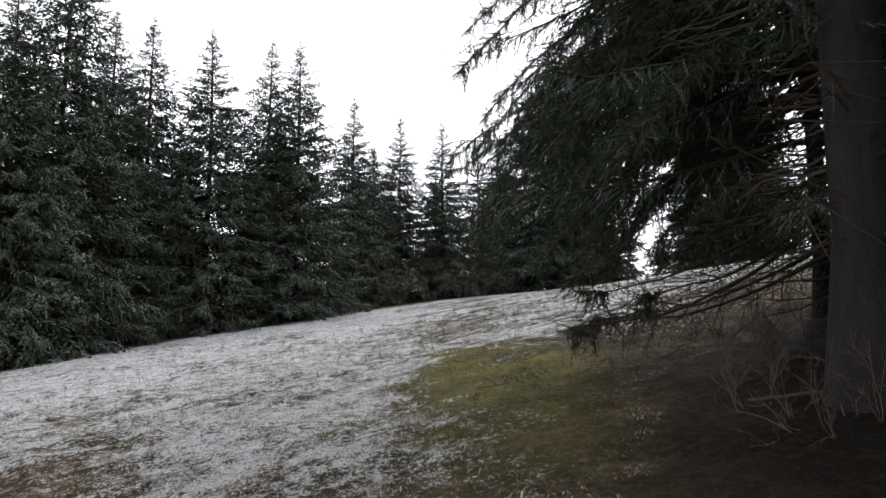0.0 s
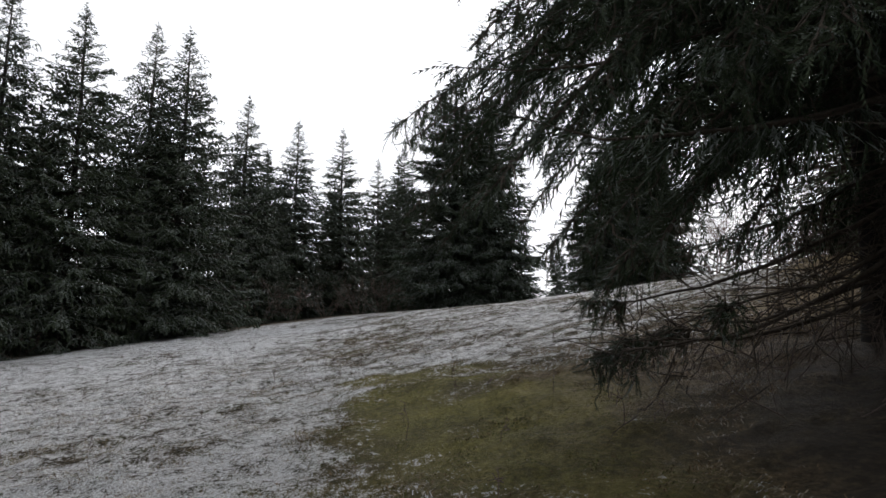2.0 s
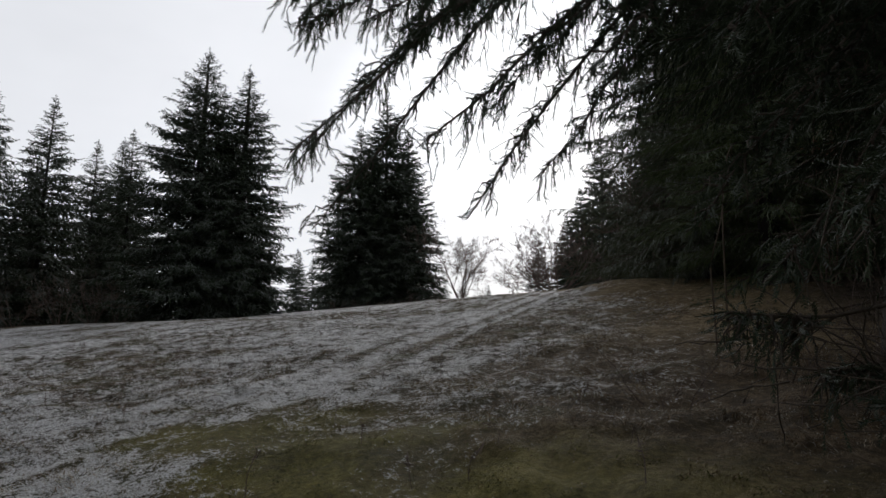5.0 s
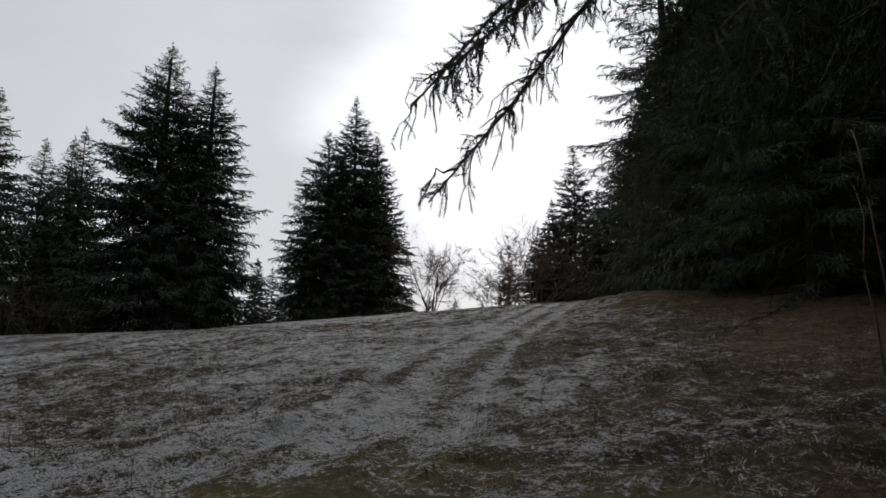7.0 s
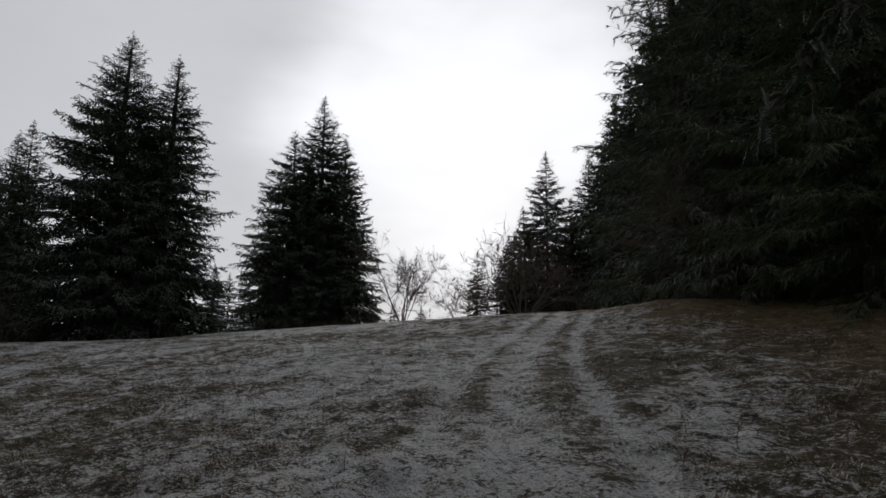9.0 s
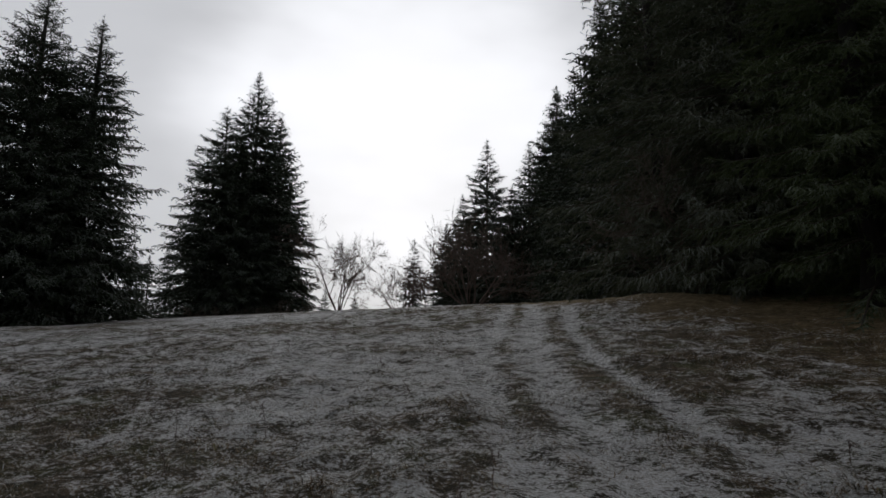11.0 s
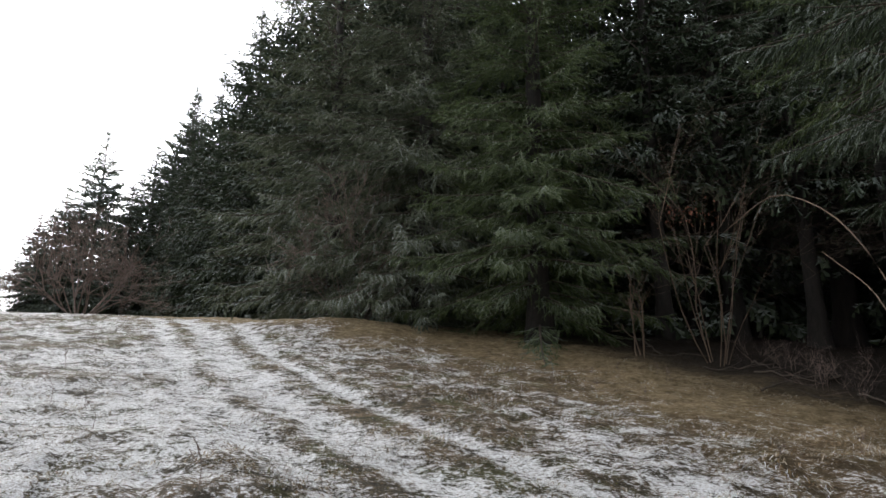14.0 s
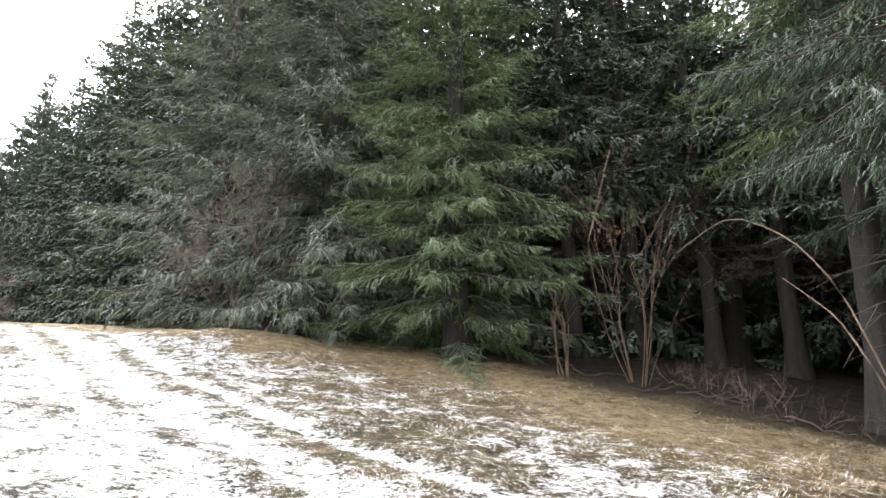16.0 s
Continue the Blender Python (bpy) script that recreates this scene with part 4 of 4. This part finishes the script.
for i, (x, y, h, m) in enumerate([(2.6, 4.4, 0.8, 6), (2.5, 5.3, 0.9, 6), (3.4, 8.7, 1.5, 6), (4.2, 9.3, 1.7, 6), (3.0, 7.4, 1.2, 5), (5.2, 9.6, 1.6, 6), (4.4, 8.3, 1.2, 6), (3.5, 11.0, 0.9, 3), (9.6, 11.4, 0.8, 6), (10.6, 11.8, 0.9, 6), (11.4, 11.0, 1.0, 6), (12.4, 11.6, 0.9, 6), (13.4, 12.0, 1.0, 6), (8.8, 10.6, 0.8, 5)]):
    tagged(set_at(bare_shrub("brushwood", 71 + i, h, m, 1.2, 3, 3, 0.007, SHRUB_BARK, 0.3, 1.0), x, y), "thin leafless brushwood under the trees", "shrub", UNDER)
for i, (x, y, h) in enumerate([(-18.0, 32.5, 2.6), (-16.6, 36.0, 3.4), (-15.6, 38.6, 3.2), (-13.0, 41.6, 2.4), (-7.6, 48.0, 2.8), (-5.6, 53.0, 5.0), (-3.6, 55.0, 4.2), (-1.0, 57.0, 5.0), (1.6, 58.5, 5.5), (3.6, 59.5, 5.5), (5.4, 60.5, 5.0), (7.0, 62.0, 4.0), (-10.5, 46.4, 2.2), (-19.6, 29.6, 2.4)]):
    tagged(set_at(bare_shrub("brushwood", 91 + i, h * 0.8, 7, 2, 3, 3, 0.025, SHRUB_BARK, 0.3, 0.6), x, y), "red-brown leafless brushwood along the forest edge", "shrub", "brushwood along the western edge")
for i, (x, y, h) in enumerate([(24.5, 60.0, 1.2), (26.5, 59.0, 1.0), (28.5, 58.5, 1.4), (22.5, 60.5, 1.1), (30.5, 57.6, 1.2), (34.5, 56.0, 1.2)]):
    tagged(set_at(bare_shrub("brushwood", 111 + i, h, 9, 2, 3, 3, 0.015, SHRUB_BARK, 0.35, 1.1), x, y), "low leafless brushwood on the crest", "shrub", "brushwood on the crest")

# canes that arch out of the wood beside the hazel
for pts in ([(6.2, 12.3, 2.6), (6.64, 12.55, 4.14), (7.13, 12.76, 4.87), (7.9, 13.11, 5.41), (8.48, 13.66, 4.98)], [(6.1, 12.4, 2.5), (6.28, 12.55, 3.2), (6.69, 12.62, 3.84), (7.21, 12.89, 4.38)]):
    p = np.array(pts)
    t = np.linspace(0, len(p) - 1, 14)
    line = np.stack([np.interp(t, np.arange(len(p)), p[:, i]) for i in range(3)], 1)
    line[1:-1] = (line[:-2] + 2 * line[1:-1] + line[2:]) / 4
    line[0, 2] = float(land(line[0, 0], line[0, 1])) - 0.1
    o = line[0].copy()
    cane = new("hazel_cane", mesh_of("hazel_cane", *tubes([(line - o, np.linspace(0.013, 0.005, 14))], 6), HAZEL_BARK, True))
    cane.location = o
    tagged(cane, "single pale hazel cane arching out of the wood", "branch", "arching canes")


def withered_leaves(seed, centre, spread, count):
    """Withered leaves still hanging on a twig."""
    rng = np.random.default_rng(seed)
    o = np.array(centre) + rng.normal(0, 1, (count, 3)) * np.array(spread)
    return scatter((np.array([(0, 0, 0), (0.4, 0.3, 0.05), (1, 0, -0.1), (0.4, -0.3, 0.05)], float), np.array([(0, 1, 2), (0, 2, 3)])), o, rng.normal(0, 1, (count, 3)) + np.array([0, 0, -0.8]), rng.uniform(0.04, 0.08, count), rng.uniform(0, 6, count), rng)


hazel = bpy.data.objects["hazel_shrub"]
LEAF = plain_material("withered_leaf", (0.1, 0.035, 0.02), (0.22, 0.09, 0.05), 30)
tagged(part("foliage", mesh_of("leaves", *withered_leaves(4, (-0.45, 0.4, 2.95), (0.35, 0.35, 0.12), 90), LEAF), hazel, "withered red-brown leaves"), kind="stuff")

# fallen branches on the floor of the wood
rng = np.random.default_rng(9)
for i, (x, y) in enumerate([(10.2, 12.6), (11.0, 12.2), (11.6, 13.0), (12.8, 13.6), (11.3, 11.6), (13.4, 14.0), (9.4, 12.0), (3.2, 5.0), (2.9, 4.2), (3.6, 6.0), (12.2, 12.2), (9.0, 11.6)]):
    a, ln = rng.uniform(0, 6.28), rng.uniform(0.7, 1.8)
    t = np.linspace(-0.5, 0.5, 8)
    px, py = x + ln * t * math.cos(a), y + ln * t * math.sin(a)
    line = np.stack([px, py, surface(px, py) + 0.02 + 0.06 * rng.random(8) + 0.12 * (t + 0.5) * rng.random()], 1)
    sub = [(line, np.linspace(0.02, 0.006, 8))]
    for k in (2, 4, 5, 6):
        d = unit(np.array([math.cos(a) + rng.normal(0, 0.8), math.sin(a) + rng.normal(0, 0.8), rng.uniform(0.0, 0.5)]))
        sub.append((line[k] + d * np.linspace(0, 1, 4)[:, None] * rng.uniform(0.2, 0.45), np.linspace(0.008, 0.003, 4)))
    o = line[0].copy()
    fallen = new("fallen_branch", mesh_of("fallen_branch", *tubes([(p - o, r) for p, r in sub], 5), TWIG_BARK, True))
    fallen.location = o
    tagged(fallen, "dead grey-brown branch lying on the ground", "branch", "fallen branches")

# dark stalks of last year's weeds in the meadow
lines = []
for _ in range(260):
    x, y = rng.uniform(-9, 12), rng.uniform(6, 30)
    c = cover(np.array([x]), np.array([y]))
    if c[3][0] > 0.3 or abs(float(edge_distance(np.array([x]), np.array([y]), TRACK)[0])) < 1.0:
        continue
    z, h = float(surface(x, y)), rng.uniform(0.12, 0.32)
    top = np.array([x + rng.normal(0, 0.05), y + rng.normal(0, 0.05), z + h])
    lines.append((np.array([[x, y, z - 0.02], [x + rng.normal(0, 0.02), y, z + h * 0.5], top]), [0.004, 0.003, 0.003]))
    for _ in range(4):
        q = top - np.array([0, 0, h * rng.uniform(0, 0.4)])
        lines.append((np.stack([q, q + rng.normal(0, 0.025, 3) + np.array([0, 0, 0.02]), q + rng.normal(0, 0.035, 3) + np.array([0, 0, 0.03])]), [0.003, 0.004, 0.002]))
tagged(new("weeds", mesh_of("weeds", *tubes(lines, 3), SHRUB_BARK)), "dark dry weed stalks standing in the meadow grass", "weed", kind="stuff")


def shed(x, y, turn):
    """A low timber shed with a snow-covered lean-to roof, far off behind the shrubs."""
    root = new("shed")
    wood = plain_material("weathered_boards", (0.03, 0.024, 0.02), (0.09, 0.075, 0.06), 4)
    roofing = plain_material("snowy_roof", (0.6, 0.62, 0.65), (0.75, 0.77, 0.8), 2)
    w, d, h = 4.4, 3.0, 2.1

    def box(name, lo, hi, mat):
        lo, hi = np.array(lo, float), np.array(hi, float)
        V = np.array([[(lo, hi)[i][0], (lo, hi)[j][1], (lo, hi)[k][2]] for i in (0, 1) for j in (0, 1) for k in (0, 1)])
        F = [(0, 1, 3, 2), (4, 6, 7, 5), (0, 4, 5, 1), (2, 3, 7, 6), (0, 2, 6, 4), (1, 5, 7, 3)]
        return part(name, mesh_of(name, V, F, mat), root)
    for k in range(16):
        box("board", (-w / 2 + k * w / 16, -d / 2 - 0.02 * (k % 2), -0.3), (-w / 2 + (k + 0.96) * w / 16, -d / 2 + 0.04, h), wood)
    box("side_wall", (-w / 2 - 0.05, -d / 2 + 0.05, -0.3), (-w / 2 + 0.03, d / 2, h + 0.2), wood)
    box("side_wall", (w / 2 - 0.03, -d / 2 + 0.05, -0.3), (w / 2 + 0.05, d / 2, h + 0.2), wood)
    box("back_wall", (-w / 2, d / 2, -0.3), (w / 2, d / 2 + 0.06, h + 0.5), wood)
    V = [(-w / 2 - 0.3, -d / 2 - 0.4, h), (w / 2 + 0.3, -d / 2 - 0.4, h), (w / 2 + 0.3, d / 2 + 0.3, h + 0.75), (-w / 2 - 0.3, d / 2 + 0.3, h + 0.75)]
    V = np.array(V + [(a, b, c + 0.12) for a, b, c in V])
    part("roof", mesh_of("shed_roof", V, [(3, 2, 1, 0), (4, 5, 6, 7), (0, 1, 5, 4), (1, 2, 6, 5), (2, 3, 7, 6), (3, 0, 4, 7)], roofing), root, "thin snow on the roof")
    root.matrix_basis = pose(x, y, float(land(x, y)) + 0.1, 0, 0, turn)
    return tagged(root, "low weathered timber shed with snow on its roof", "shed")


shed(52.6, 60.0, -48)
